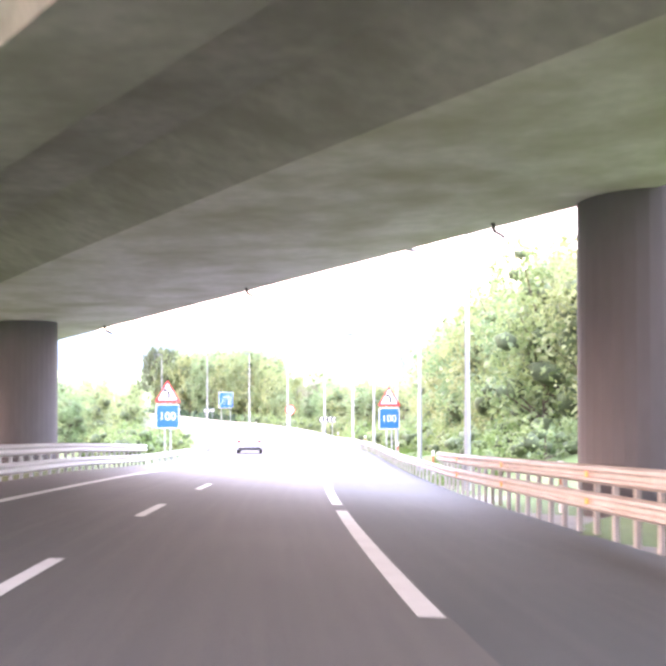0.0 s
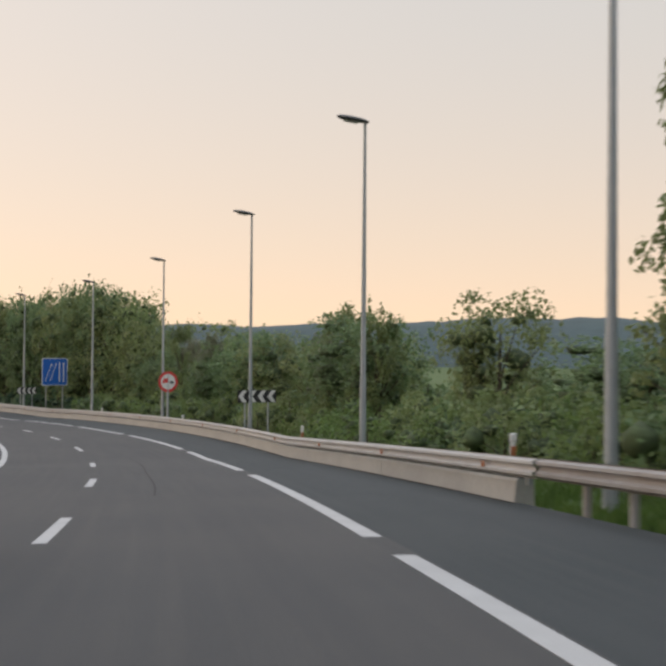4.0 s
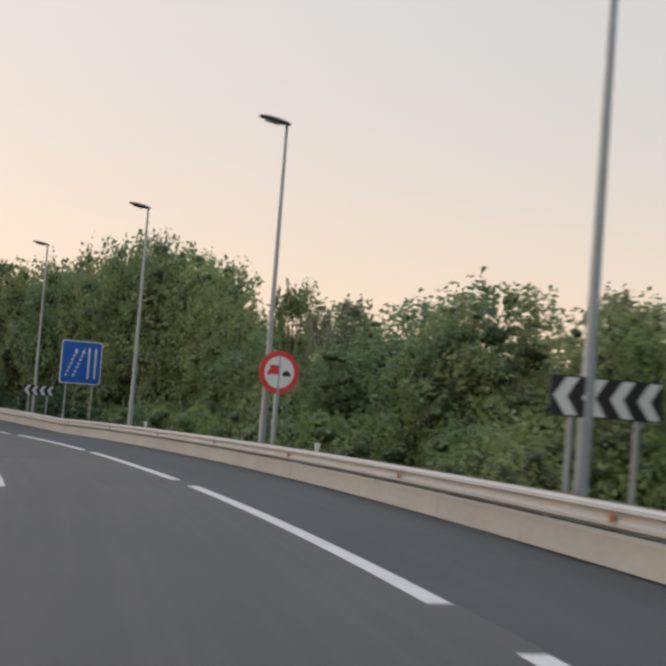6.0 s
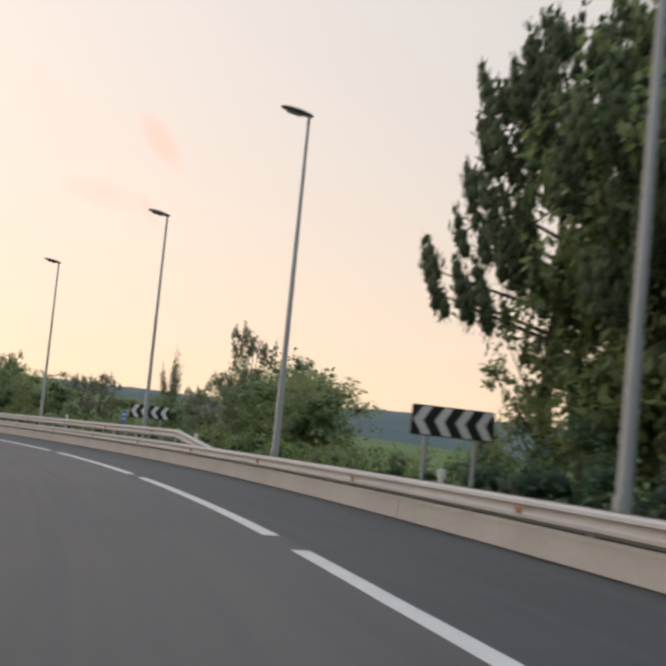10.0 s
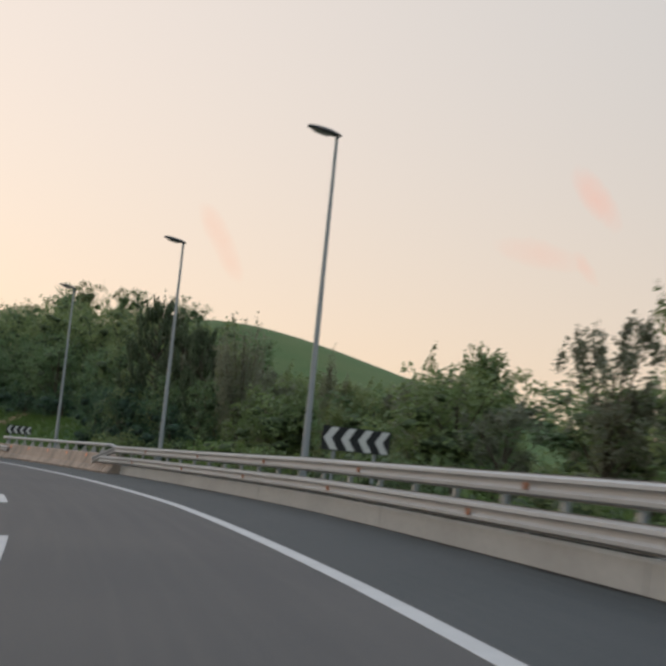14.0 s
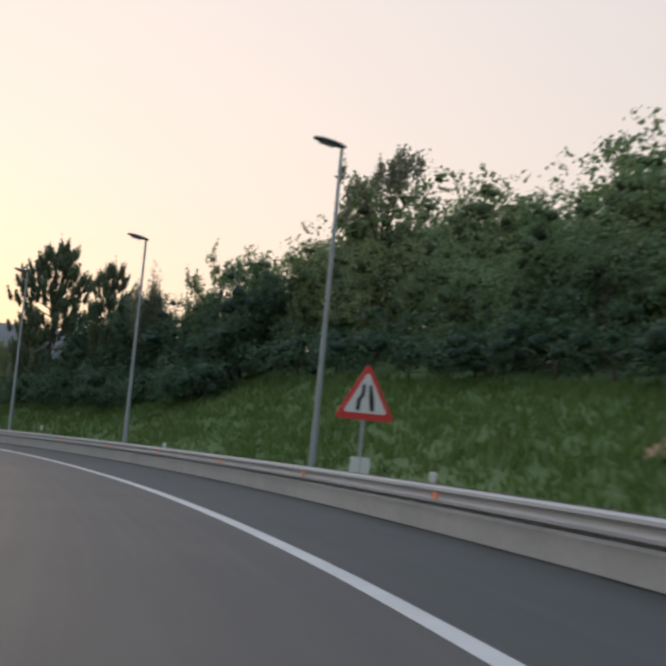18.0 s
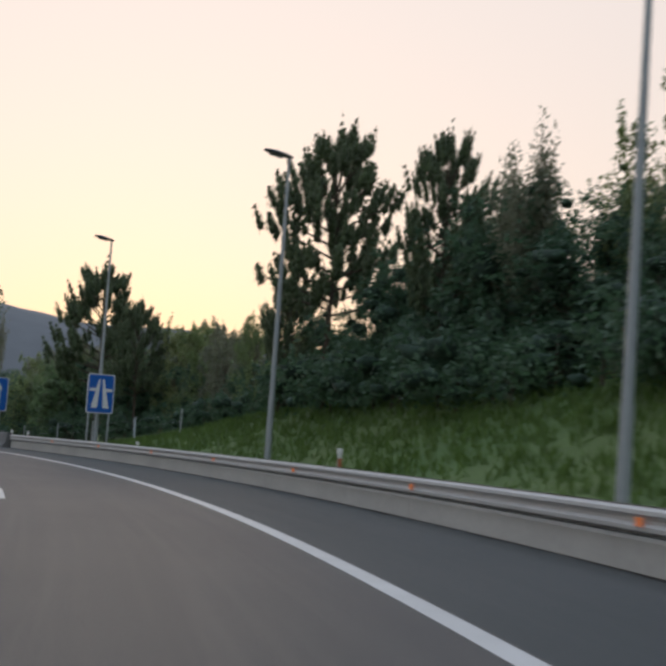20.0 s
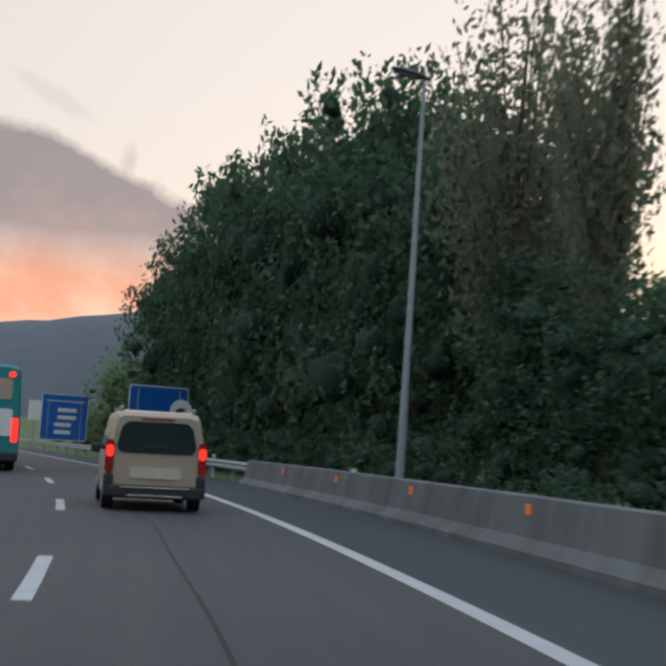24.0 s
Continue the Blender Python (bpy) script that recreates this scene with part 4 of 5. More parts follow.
def deck_piece(name, profile, u0, u1, mat, label=""):
    bm = bmesh.new()
    count = 14
    loops = [[bm.verts.new(skew(u0 + (u1 - u0) * i / count, b, z)) for b, z in profile] for i in range(count + 1)]
    k = len(profile)
    for i in range(count):
        for j in range(k):
            bm.faces.new((loops[i][j], loops[i + 1][j], loops[i + 1][(j + 1) % k], loops[i][(j + 1) % k]))
    bm.faces.new(loops[0])
    bm.faces.new(loops[-1][::-1])
    bmesh.ops.recalc_face_normals(bm, faces=bm.faces[:])
    return part(name, bm, mat, overpass, label)


deck_piece("deck", [(0, 0), (0, 1.5), (8.35, 1.5), (8.2, 0.02), (4.0, -0.05), (0.4, 0.0)], -34, 40, BRIDGE_CON)
deck_piece("web", [(8.203, 0.02), (8.353, 1.5), (13.0, 1.5), (12.5, 0.9), (10.0, 0.75)], -34, 40, BRIDGE_DARK, "darker mottled web of the bridge")
deck_piece("inner_slab", [(12.503, 0.9), (13.003, 1.5), (26.0, 1.5), (26.0, 0.9), (17, 0.85)], -34, 40, BRIDGE_CON)
deck_piece("edge_beam", [(-0.25, 0.55), (-0.25, 1.9), (0.15, 1.9), (0.15, 1.5), (-0.005, 1.5), (-0.005, 0.55)], -34, 40, BRIDGE_CON)
deck_piece("girder", [(13.2, -0.25), (13.0, 0.86), (15.6, 0.86), (15.4, -0.25)], -34, 40, BRIDGE_DARK, "darker mottled cross girder")


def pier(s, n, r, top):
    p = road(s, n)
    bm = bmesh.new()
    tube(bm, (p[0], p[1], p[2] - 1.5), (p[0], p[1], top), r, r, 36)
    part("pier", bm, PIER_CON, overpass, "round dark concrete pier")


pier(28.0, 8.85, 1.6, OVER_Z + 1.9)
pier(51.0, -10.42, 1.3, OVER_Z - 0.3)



def spout(u):
    """A short drain pipe under the deck's edge."""
    bm = bmesh.new()
    tube(bm, skew(u, 0.5, 0.1), skew(u, 0.4, -0.22), 0.05, 0.05, 8)
    tube(bm, skew(u, 0.4, -0.2), skew(u + 0.12, 0.15, -0.36), 0.05, 0.045, 8)
    part("drain_spout", bm, PLASTIC_PIPE, overpass, "short dark drain pipe")


PLASTIC_PIPE = surface("drain_pipe", (0.05, 0.045, 0.045), 0.6, fine=(20, 0.1), coarse=(2, 0.1))
for u in (-14.0, -1.0, 12.0):
    spout(u)

# ---------------------------------------------------------------- trees
RNG = np.random.default_rng(7)


def blobs(centres, radii, squash, shrink):
    """The dense twiggy inside of each clump, as lumpy little solids."""
    bm = bmesh.new()
    bmesh.ops.create_icosphere(bm, subdivisions=1, radius=1.0)
    unit = np.array([v.co[:] for v in bm.verts])
    tris = np.array([[v.index for v in f.verts] for f in bm.faces])
    bm.free()
    verts, faces = [], []
    for k, (c, r) in enumerate(zip(centres, radii)):
        lump = unit * (0.5 + 0.7 * RNG.random((len(unit), 1))) * r * shrink * (1.0 if k < 16 or len(centres) > 99 else 0.68) * np.array((1, 1, squash))
        faces.append(tris + len(unit) * k)
        verts.append(lump + c)
    return np.concatenate(verts), np.concatenate(faces)


def leaf_mesh(name, centres, radii, count, size, mat, squash=0.75, shell=0.45, core=0.0, slim=0.55, rise=0.0, out=0.7, solid=None):
    """Leaves as small bent quads facing out and up, thick near the outside of each clump; the first `solid` clumps have a twiggy core."""
    centres, radii = np.asarray(centres, float), np.asarray(radii, float)
    pick = RNG.choice(len(centres), count, p=radii**2 / (radii**2).sum())
    d = RNG.normal(size=(count, 3))
    d /= np.linalg.norm(d, axis=1)[:, None]
    r = radii[pick] * (shell + (1.08 - shell) * RNG.random(count) ** 0.6)
    pos = centres[pick] + d * r[:, None] * (1, 1, squash)
    a = d * out + np.array((0, 0, 0.3)) + RNG.normal(size=(count, 3)) * 0.5
    a /= np.linalg.norm(a, axis=1)[:, None]
    along = np.cross(a, RNG.normal(size=(count, 3)))
    along /= np.linalg.norm(along, axis=1)[:, None]
    if rise:
        along = along * 0.6 + d * 0.4 + np.array((0, 0, rise))
        along /= np.linalg.norm(along, axis=1)[:, None]
    b = np.cross(along, a)
    b /= np.linalg.norm(b, axis=1)[:, None]
    w = (size * (0.6 + 0.8 * RNG.random(count)))[:, None]
    u, v = along * w, b * w * slim
    quad = np.stack([pos - u, pos + v - a * w * 0.15, pos + u, pos - v - a * w * 0.15], 1).reshape(-1, 3)
    loops, sizes, slots = np.arange(4 * count), np.full(count, 4), np.zeros(count, int)
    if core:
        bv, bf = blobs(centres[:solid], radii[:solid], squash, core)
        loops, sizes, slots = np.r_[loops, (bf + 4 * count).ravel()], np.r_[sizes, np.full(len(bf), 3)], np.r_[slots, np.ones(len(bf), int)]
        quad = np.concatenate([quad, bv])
    me = bpy.data.meshes.new(name)
    me.vertices.add(len(quad))
    me.vertices.foreach_set("co", quad.ravel())
    me.loops.add(len(loops))
    me.loops.foreach_set("vertex_index", loops)
    me.polygons.add(len(sizes))
    me.polygons.foreach_set("loop_start", np.r_[0, sizes.cumsum()[:-1]])
    me.polygons.foreach_set("loop_total", sizes)
    me.materials.append(mat)
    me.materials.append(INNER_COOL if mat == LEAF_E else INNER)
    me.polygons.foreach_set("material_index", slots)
    me.update()
    return me


def limbs(name, top, r, tips, seg=7, fork=0.55):
    """A tapered trunk with limbs that reach towards the clumps."""
    bm = bmesh.new()
    tube(bm, (0, 0, -0.8), (0.02 * top, 0.01 * top, top * 0.55), r, r * 0.6, seg)
    tube(bm, (0.02 * top, 0.01 * top, top * 0.55), (0, 0, top * 0.92), r * 0.6, r * 0.15, seg)
    for x, y, z in tips:
        z0 = min(z * fork, top * (0.7 if fork < 0.6 else 0.88))
        tube(bm, (0.015 * top, 0, z0), (x, y, z), r * 0.35, r * 0.08, 5)
    me = bpy.data.meshes.new(name)
    bm.to_mesh(me)
    bm.free()
    me.materials.append(BARK)
    return me


def sprays(g, c, r, count, base, tall):
    """Upright leafy shoots that break the outline: each a column of shrinking clumps."""
    picks = sorted(range(len(base)), key=lambda k: -base[k][2])[:max(4, len(base) // 2)]
    for k in range(count):
        x, y, z = base[picks[int(g.integers(len(picks)))]]
        a, lean, h = g.random() * 6.283, 0.35 * g.random(), tall * (0.5 + 0.8 * g.random())
        x, y, z = x + 0.45 * g.normal(), y + 0.45 * g.normal(), z + 0.35
        for j in range(5):
            f = j / 4
            c.append((x + lean * f * math.cos(a), y + lean * f * math.sin(a), z + h * f))
            r.append(0.30 - 0.2 * f)


def broad(seed, mat, spreadness=1.0, leaves=4000, leaf=0.136, shoots=12):
    """A broadleaf tree about ten metres tall, leafed nearly to the ground."""
    g = np.random.default_rng(seed)
    c, r = [], []
    for k in range(34):
        inner = k < 16
        z = 1.3 + 6.0 * (k + g.random()) / 16 if inner else 1.8 + 7.1 * g.random() ** 0.8
        reach = 2.9 * spreadness * math.sqrt(max(0.05, 1 - ((z - 4.4) / 5.4) ** 2))
        a, q = g.random() * 6.283, math.sqrt(g.random()) * (0.62 if inner else 1.0)
        c.append((reach * q * math.cos(a), reach * q * math.sin(a), z))
        r.append((1.0 if inner else 0.7) + 0.65 * g.random())
    main = list(c)
    for k in range(26):
        z, a = 2.0 + 7.4 * math.sqrt(g.random()), g.random() * 6.283
        reach = 3.5 * spreadness * math.sqrt(max(0.02, 1 - ((z - 4.6) / 5.5) ** 2))
        c.append((reach * math.cos(a), reach * math.sin(a), z))
        r.append(0.3 + 0.35 * g.random())
    sprays(g, c, r, shoots, main, 0.9)
    return limbs("trunk", 8.2, 0.2, [c[k] for k in range(1, 34, 3)]), leaf_mesh("crown", c, r, leaves, leaf, mat, 0.85, 0.5, 0.57, solid=25)


def wispy(seed, mat, leaves=4200):
    """A loose tree with upright twigs that let the sky through."""
    g = np.random.default_rng(seed)
    c, r = [], []
    for k in range(38):
        a, q, z = g.random() * 6.283, g.random() ** 0.6, 2.0 + 7.6 * g.random()
        reach = 2.3 * math.sqrt(max(0.03, 1 - ((z - 5.0) / 5.3) ** 2))
        c.append((reach * q * math.cos(a), reach * q * math.sin(a), z))
        r.append(0.3 + 0.42 * g.random())
    main = list(c)
    sprays(g, c, r, 22, main, 1.1)
    return limbs("trunk", 9.2, 0.16, [c[k] for k in range(0, 38, 2)]), leaf_mesh("crown", c, r, leaves, 0.117, mat, 1.35, 0.1)


def poplar(seed, mat, leaves=6600):
    """A fan of upright feathery plumes, each with its own point and sky between."""
    g = np.random.default_rng(seed)
    c, r, tips = [], [], []
    for p in range(12):
        a, out = g.random() * 6.283, 2.4 * math.sqrt(g.random()) * (p > 0)
        z0, top = 1.8 + 3.2 * g.random(), 11.2 - 0.9 * out - 1.4 * g.random()
        for k in range(20):
            f = k / 19
            lean = out * (0.25 + 0.75 * f ** 0.8)
            c.append((lean * math.cos(a) + g.normal() * 0.1, lean * math.sin(a) + g.normal() * 0.1, z0 + (top - z0) * f))
            r.append(0.54 * math.sin(math.pi * min(1, 0.25 + 0.75 * f)) ** 0.7 + 0.09)
        tips.append(c[-4])
    return limbs("trunk", 9.4, 0.17, tips, 7, 0.4), leaf_mesh("crown", c, r, leaves, 0.1, mat, 1.5, 0.05, 0.0, 0.45, 0.5, 0.3)


def pine(seed, mat, leaves=11000):
    """A pine: rising boughs that end in bunches of upturned finger-like tufts, with sky between them."""
    g = np.random.default_rng(seed)
    c, r, tips = [], [], []
    for k in range(46):
        f = (k + g.random()) / 46
        z = 3.3 + 6.9 * f
        reach = 3.9 * math.sqrt(max(0.0, 1 - f ** 1.7)) * (0.8 + 0.2 * min(1, f / 0.2)) + 0.2
        a, out = k * 2.4 + g.normal() * 0.35, reach * (0.62 + 0.45 * g.random())
        tips.append((out * math.cos(a), out * math.sin(a), z + 0.28 * out))
        for i in range(5):
            q, b = 0.45 + 0.55 * (i + g.random()) / 5, a + g.normal() * 0.2
            x, y = q * out * math.cos(b), q * out * math.sin(b)
            z0, h, fat = z + 0.28 * q * out - 0.1, 0.48 + 0.4 * g.random(), 1.05 + 0.4 * g.random()
            for j in range(4):
                e = j / 3
                c.append((x + 0.5 * h * e * math.cos(b), y + 0.5 * h * e * math.sin(b), z0 + h * e))
                r.append((0.23 - 0.13 * e * e) * fat)
    for j in range(5):
        c.append((0.03 * j, 0, 10.1 + 0.34 * j))
        r.append(0.26 - 0.04 * j)
    return limbs("trunk", 10.8, 0.16, tips, 7, 0.84), leaf_mesh("crown", c, r, leaves, 0.13, mat, 1.3, 0.35, 0.72, 0.2, 0.7, 0.5)


def bush(seed, mat, leaves=900):
    g = np.random.default_rng(seed)
    c, r = [], []
    for k in range(14):
        a, q = g.random() * 6.283, math.sqrt(g.random())
        c.append((1.9 * q * math.cos(a), 1.9 * q * math.sin(a), 0.4 + 2.1 * (1 - q * 0.6) * g.random()))
        r.append(0.5 + 0.4 * g.random())
    main = list(c)
    sprays(g, c, r, 7, main, 0.6)
    return limbs("stem", 2.2, 0.07, [c[k] for k in range(0, 14, 3)]), leaf_mesh("foliage", c, r, leaves, 0.1, mat, 0.85, 0.45, 0.6, solid=7)


KINDS = {
    "broad": [broad(k, m) for k, m in ((1, LEAF_A), (2, LEAF_B), (3, LEAF_B), (4, LEAF_A), (5, LEAF_A))],
    "wood": [broad(k, m, 1.1, 2700, 0.148, 9) for k, m in ((6, LEAF_A), (7, LEAF_B), (8, LEAF_B), (9, LEAF_A))],
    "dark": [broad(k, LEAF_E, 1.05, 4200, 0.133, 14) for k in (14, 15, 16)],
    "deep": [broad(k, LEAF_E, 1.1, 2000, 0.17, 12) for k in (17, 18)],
    "wispy": [wispy(11, LEAF_A), wispy(12, LEAF_A), wispy(13, LEAF_D)],
    "poplar": [poplar(21, LEAF_D), poplar(22, LEAF_D)],
    "pine": [pine(31, NEEDLE), pine(32, NEEDLE), pine(33, NEEDLE)],
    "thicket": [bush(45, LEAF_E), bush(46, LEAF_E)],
    "bush": [bush(41, LEAF_A), bush(42, LEAF_C), bush(43, LEAF_B), bush(44, LEAF_C)],
}
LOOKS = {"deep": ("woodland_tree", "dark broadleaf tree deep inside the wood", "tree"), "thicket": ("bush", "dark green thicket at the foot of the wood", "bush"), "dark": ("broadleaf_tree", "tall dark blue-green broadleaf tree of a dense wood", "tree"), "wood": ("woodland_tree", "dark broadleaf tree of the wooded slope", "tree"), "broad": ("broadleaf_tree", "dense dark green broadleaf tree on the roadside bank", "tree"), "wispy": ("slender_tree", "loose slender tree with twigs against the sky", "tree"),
         "poplar": ("poplar_tree", "pale upright poplar with pointed plumes", "tree"), "pine": ("pine_tree", "pine with upturned tufts and open boughs", "tree"),
         "bush": ("bush", "leafy green bush behind the guardrail", "bush")}
TALL = {"deep": 10.3, "thicket": 3.2, "dark": 10.4, "wood": 10.3, "broad": 10.3, "wispy": 10.5, "poplar": 11.5, "pine": 11.6, "bush": 3.2}


def plant(kind, s, n, h, which=None, wide=1.0, sink=0.1):
    name, label, cat = LOOKS[kind]
    trunk, crown = KINDS[kind][int(RNG.integers(len(KINDS[kind]))) if which is None else which]
    p = road(s, n)
    k = h / TALL[kind]
    m = Matrix.LocRotScale((p[0], p[1], ground_at(p[0], p[1]) - sink), Euler((0, 0, RNG.random() * 6.283)), (k * wide * (0.9 + 0.2 * RNG.random()), k * wide * (0.9 + 0.2 * RNG.random()), k))
    head = thing(name, m, label, cat, "roadside trees" if kind not in ("bush", "thicket") else "roadside bushes")
    piece("trunk" if kind not in ("bush", "thicket") else "stem", trunk, head)
    piece("crown" if kind not in ("bush", "thicket") else "foliage", crown, head)


def topped(kind, s, n, top, which=None, wide=1.0):
    """A tree whose tip is a given height above the road beside it."""
    p = road(s, n)
    plant(kind, s, n, p[2] + top - ground_at(p[0], p[1]), which, wide)


def grove(kinds, s0, s1, gap, n0, n1, h0, h1, wide=1.0):
    """Trees scattered along a stretch of the verge, their heights running from h0 to h1."""
    s = s0
    while s < s1:
        f = (s - s0) / (s1 - s0)
        kind = kinds[int(RNG.integers(len(kinds)))]
        plant(kind, s + RNG.normal() * gap * 0.25, n0 + (n1 - n0) * RNG.random(), (h0 + (h1 - h0) * f) * (0.85 + 0.3 * RNG.random()), None, wide)
        s += gap


# height of the treetops above the road along the right-hand side
TOP_S = [40, 52, 86, 91, 98, 103, 109, 111, 114, 117, 121, 124, 128, 131, 134, 139, 143, 148, 155, 161, 166, 170, 174, 178, 183, 187, 192, 198, 203, 211, 218, 223, 229, 232, 236, 240, 245, 249, 253, 257, 262, 268, 273, 282, 288,
         292, 295, 298, 301, 305, 309, 315, 319, 322, 326, 331, 337, 342, 346, 350, 359, 365, 380, 396, 400, 405, 417, 430, 447, 453, 457, 465, 473, 483, 490, 499, 505, 511, 530, 544, 550, 556, 562, 575]
TOP_H = [9.5, 10.5, 10.5, 9.6, 7.6, 4.5, 3, 3.4, 5, 5.8, 4.8, 2.8, 3, 5.5, 6.3, 6.1, 4.8, 5.8, 6.5, 6, 5.6, 5.4, 6.7, 8.5, 11.4, 12.3, 12.8, 12.2, 12.3, 12.3, 12, 11.2, 9, 3, 2.5, 3.8, 4.4, 5, 3.7, 3.3, 3.4, 2.5, 4, 5, 4.6,
         5.4, 5.8, 4.4, 3.2, 4.6, 5.2, 4.5, 5.2, 4.4, 5.9, 7, 7.4, 9, 8.2, 9.6, 11.2, 12, 13.4, 13.2, 13.8, 14.2, 13, 10.5, 7.4, 8.2, 9, 9.4, 9, 8.6, 10, 13, 16.7, 19, 19.2, 16.5, 13.5, 11.5, 9.5, 4]


def crest(s):
    return float(np.interp(s, TOP_S, TOP_H))


def wood(kinds, s0, s1, gap, n0, n1, f0, f1, wide=1.0):
    """Trees along a stretch whose tops reach f0 to f1 of the treetop line."""
    s = s0
    while s < s1:
        kind = kinds[int(RNG.integers(len(kinds)))]
        at, n = s + RNG.normal() * gap * 0.25, n0 + (n1 - n0) * RNG.random()
        p = road(at, n)
        tall = p[2] + crest(at) * (f0 + (f1 - f0) * RNG.random()) - ground_at(p[0], p[1])
        plant(kind, at, n, max(1.6, tall), None, wide * (1.0 if tall > 5 else 1.3))
        s += gap


def tufts(name, label, s0, s1, n0, n1, count, tall, mat):
    """Grass blades in small bunches over a strip of the verge."""
    s, n = s0 + (s1 - s0) * RNG.random(count), n0 + (n1 - n0) * RNG.random(count)
    base = road(s, n)
    base[:, 2] = terrain(base[:, 0], base[:, 1]) - 0.02
    k = 4
    base = np.repeat(base, k, 0) + RNG.normal(size=(count * k, 3)) * (0.09, 0.09, 0)
    h = tall * (0.5 + RNG.random(count * k))
    lean = RNG.normal(size=(count * k, 2)) * 0.35 * h[:, None]
    turn = RNG.random(count * k) * 6.283
    side = np.stack([np.cos(turn), np.sin(turn), turn * 0], -1) * (0.02 + 0.02 * RNG.random(count * k))[:, None]
    tip = base + np.c_[lean, h]
    mid = base + np.c_[lean * 0.35, h * 0.6]
    verts = np.stack([base - side, base + side, mid + side * 0.8, tip, mid - side * 0.8], 1).reshape(-1, 3)
    faces = np.arange(len(verts)).reshape(-1, 5).tolist()
    ob = new(name, mesh_of(name, verts, faces, (mat,)))
    return tagged(ob, label, "grass", kind="stuff")


# bank beyond the overpass
wood(("broad",), 46, 99, 3.0, 10.5, 12.5, 0.86, 1.02)
wood(("wood",), 44, 99, 4.5, 15, 21, 0.9, 1.02)
grove(("bush",), 44, 98, 2.8, 9.2, 10.4, 2.6, 3.0, 1.1)
# open stretch with bushes and single trees
topped("wispy", 102.2, 11.8, 8.9, 1, 1.0)
topped("wispy", 103.4, 14.4, 7.0, 2, 0.9)
wood(("broad",), 106, 114, 2.4, 12.5, 16, 0.9, 1.1, 1.3)
grove(("bush",), 104, 116, 1.9, 10.4, 11.6, 2.8, 3.2, 1.1)
plant("broad", 116.8, 12.0, 6.2, 0, 1.1)
grove(("bush",), 98, 180, 2.9, 8.6, 10.0, 2.2, 2.6)
grove(("bush",), 100, 128, 3.4, 10.5, 13, 2.7, 3.1)
grove(("bush",), 128, 172, 4.0, 10.5, 13, 3.2, 3.6)
wood(("wispy", "broad"), 138, 150, 2.4, 11.5, 15, 0.82, 1.0, 1.2)
wood(("wood",), 152, 178, 4.0, 17, 22, 0.95, 1.1, 1.2)
grove(("bush",), 118, 132, 2.2, 13, 17, 3.5, 4.2, 1.2)
grove(("wood",), 105, 330, 8.0, 36, 58, 4.6, 5.6, 1.3)
wood(("broad",), 146, 178, 3.4, 11.5, 14, 0.6, 0.8)
wood(("wispy", "broad"), 146, 172, 3.2, 12, 14.5, 0.98, 1.12, 1.2)
topped("broad", 133.4, 11.8, 6.2, 2, 1.5)
topped("broad", 130.6, 11.8, 6.1, 1, 1.2)
topped("wispy", 134.6, 11.6, 6.7, 0, 1.1)
topped("wispy", 130.0, 11.6, 6.3, 1, 1.0)
topped("wispy", 166.4, 11.8, 7.6, 0, 0.8)
topped("broad", 172.4, 12.4, 6.0, 1, 1.2)
topped("broad", 175.4, 12.8, 7.2, 3, 1.1)
topped("broad", 178.0, 13.0, 8.4, 0, 1.0)
# tall dense wood on the bend
wood(("broad", "wood"), 180.5, 219, 2.4, 12, 13.5, 0.92, 1.04, 0.8)
wood(("wood",), 183, 197, 3.4, 14.3, 15.8, 0.8, 0.95)
wood(("wood",), 196, 222, 4.5, 15, 20, 0.92, 1.04)
topped("pine", 221.6, 11.2, 13.0, 0, 0.72)
topped("pine", 217.4, 11.8, 12.6, 1, 0.7)
topped("broad", 219.4, 11.8, 10.2, 3, 0.7)
topped("wispy", 220.6, 10.6, 6.4, 0, 0.9)
topped("broad", 190.5, 12.2, 12.7, 1, 0.6)
topped("broad", 186.2, 12.4, 12.4, 2, 0.6)
grove(("thicket",), 182, 222, 3.2, 9.6, 10.6, 2.0, 2.6)
# low growth before the hill
grove(("bush",), 228, 345, 2.6, 8.4, 10.5, 2.0, 2.5)
grove(("bush",), 230, 320, 4.0, 11.5, 18, 2.6, 3.2)
wood(("wispy", "broad"), 239, 266, 3.4, 11, 13.5, 0.8, 1.0, 1.15)
wood(("wispy", "broad"), 272, 328, 3.4, 11, 13.5, 0.8, 1.04, 1.2)
topped("broad", 239.8, 12.0, 4.1, 0, 1.3)
topped("broad", 243.4, 12.2, 4.7, 4, 1.3)
topped("broad", 246.4, 12.4, 5.3, 1, 1.25)
plant("wispy", 248.8, 12.0, 6.6, 2, 0.8)
plant("broad", 251, 12.4, 5.0, 3, 1.1)
plant("poplar", 260.4, 12.2, 6.4, 0, 0.55)
plant("wispy", 293.4, 12, 6.8, 1, 1.1)
plant("broad", 291.0, 12.2, 5.8, 2, 1.0)
wood(("broad",), 326, 349, 3.2, 11.5, 14, 0.7, 0.86)
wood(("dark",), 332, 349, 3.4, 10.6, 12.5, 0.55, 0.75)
wood(("wood",), 328, 349, 4.5, 15, 19, 0.75, 0.92)
topped("poplar", 329.2, 12.0, 9.1, 1, 0.8)
topped("pine", 342.8, 12.4, 10.6, 0, 0.62)
topped("pine", 338.8, 12.4, 8.8, 2, 0.6)
topped("pine", 335.2, 12.2, 8.3, 1, 0.5)
topped("wispy", 335.8, 12.6, 7.2, 2, 0.8)
topped("wispy", 331.4, 12.6, 7.2, 0, 0.8)
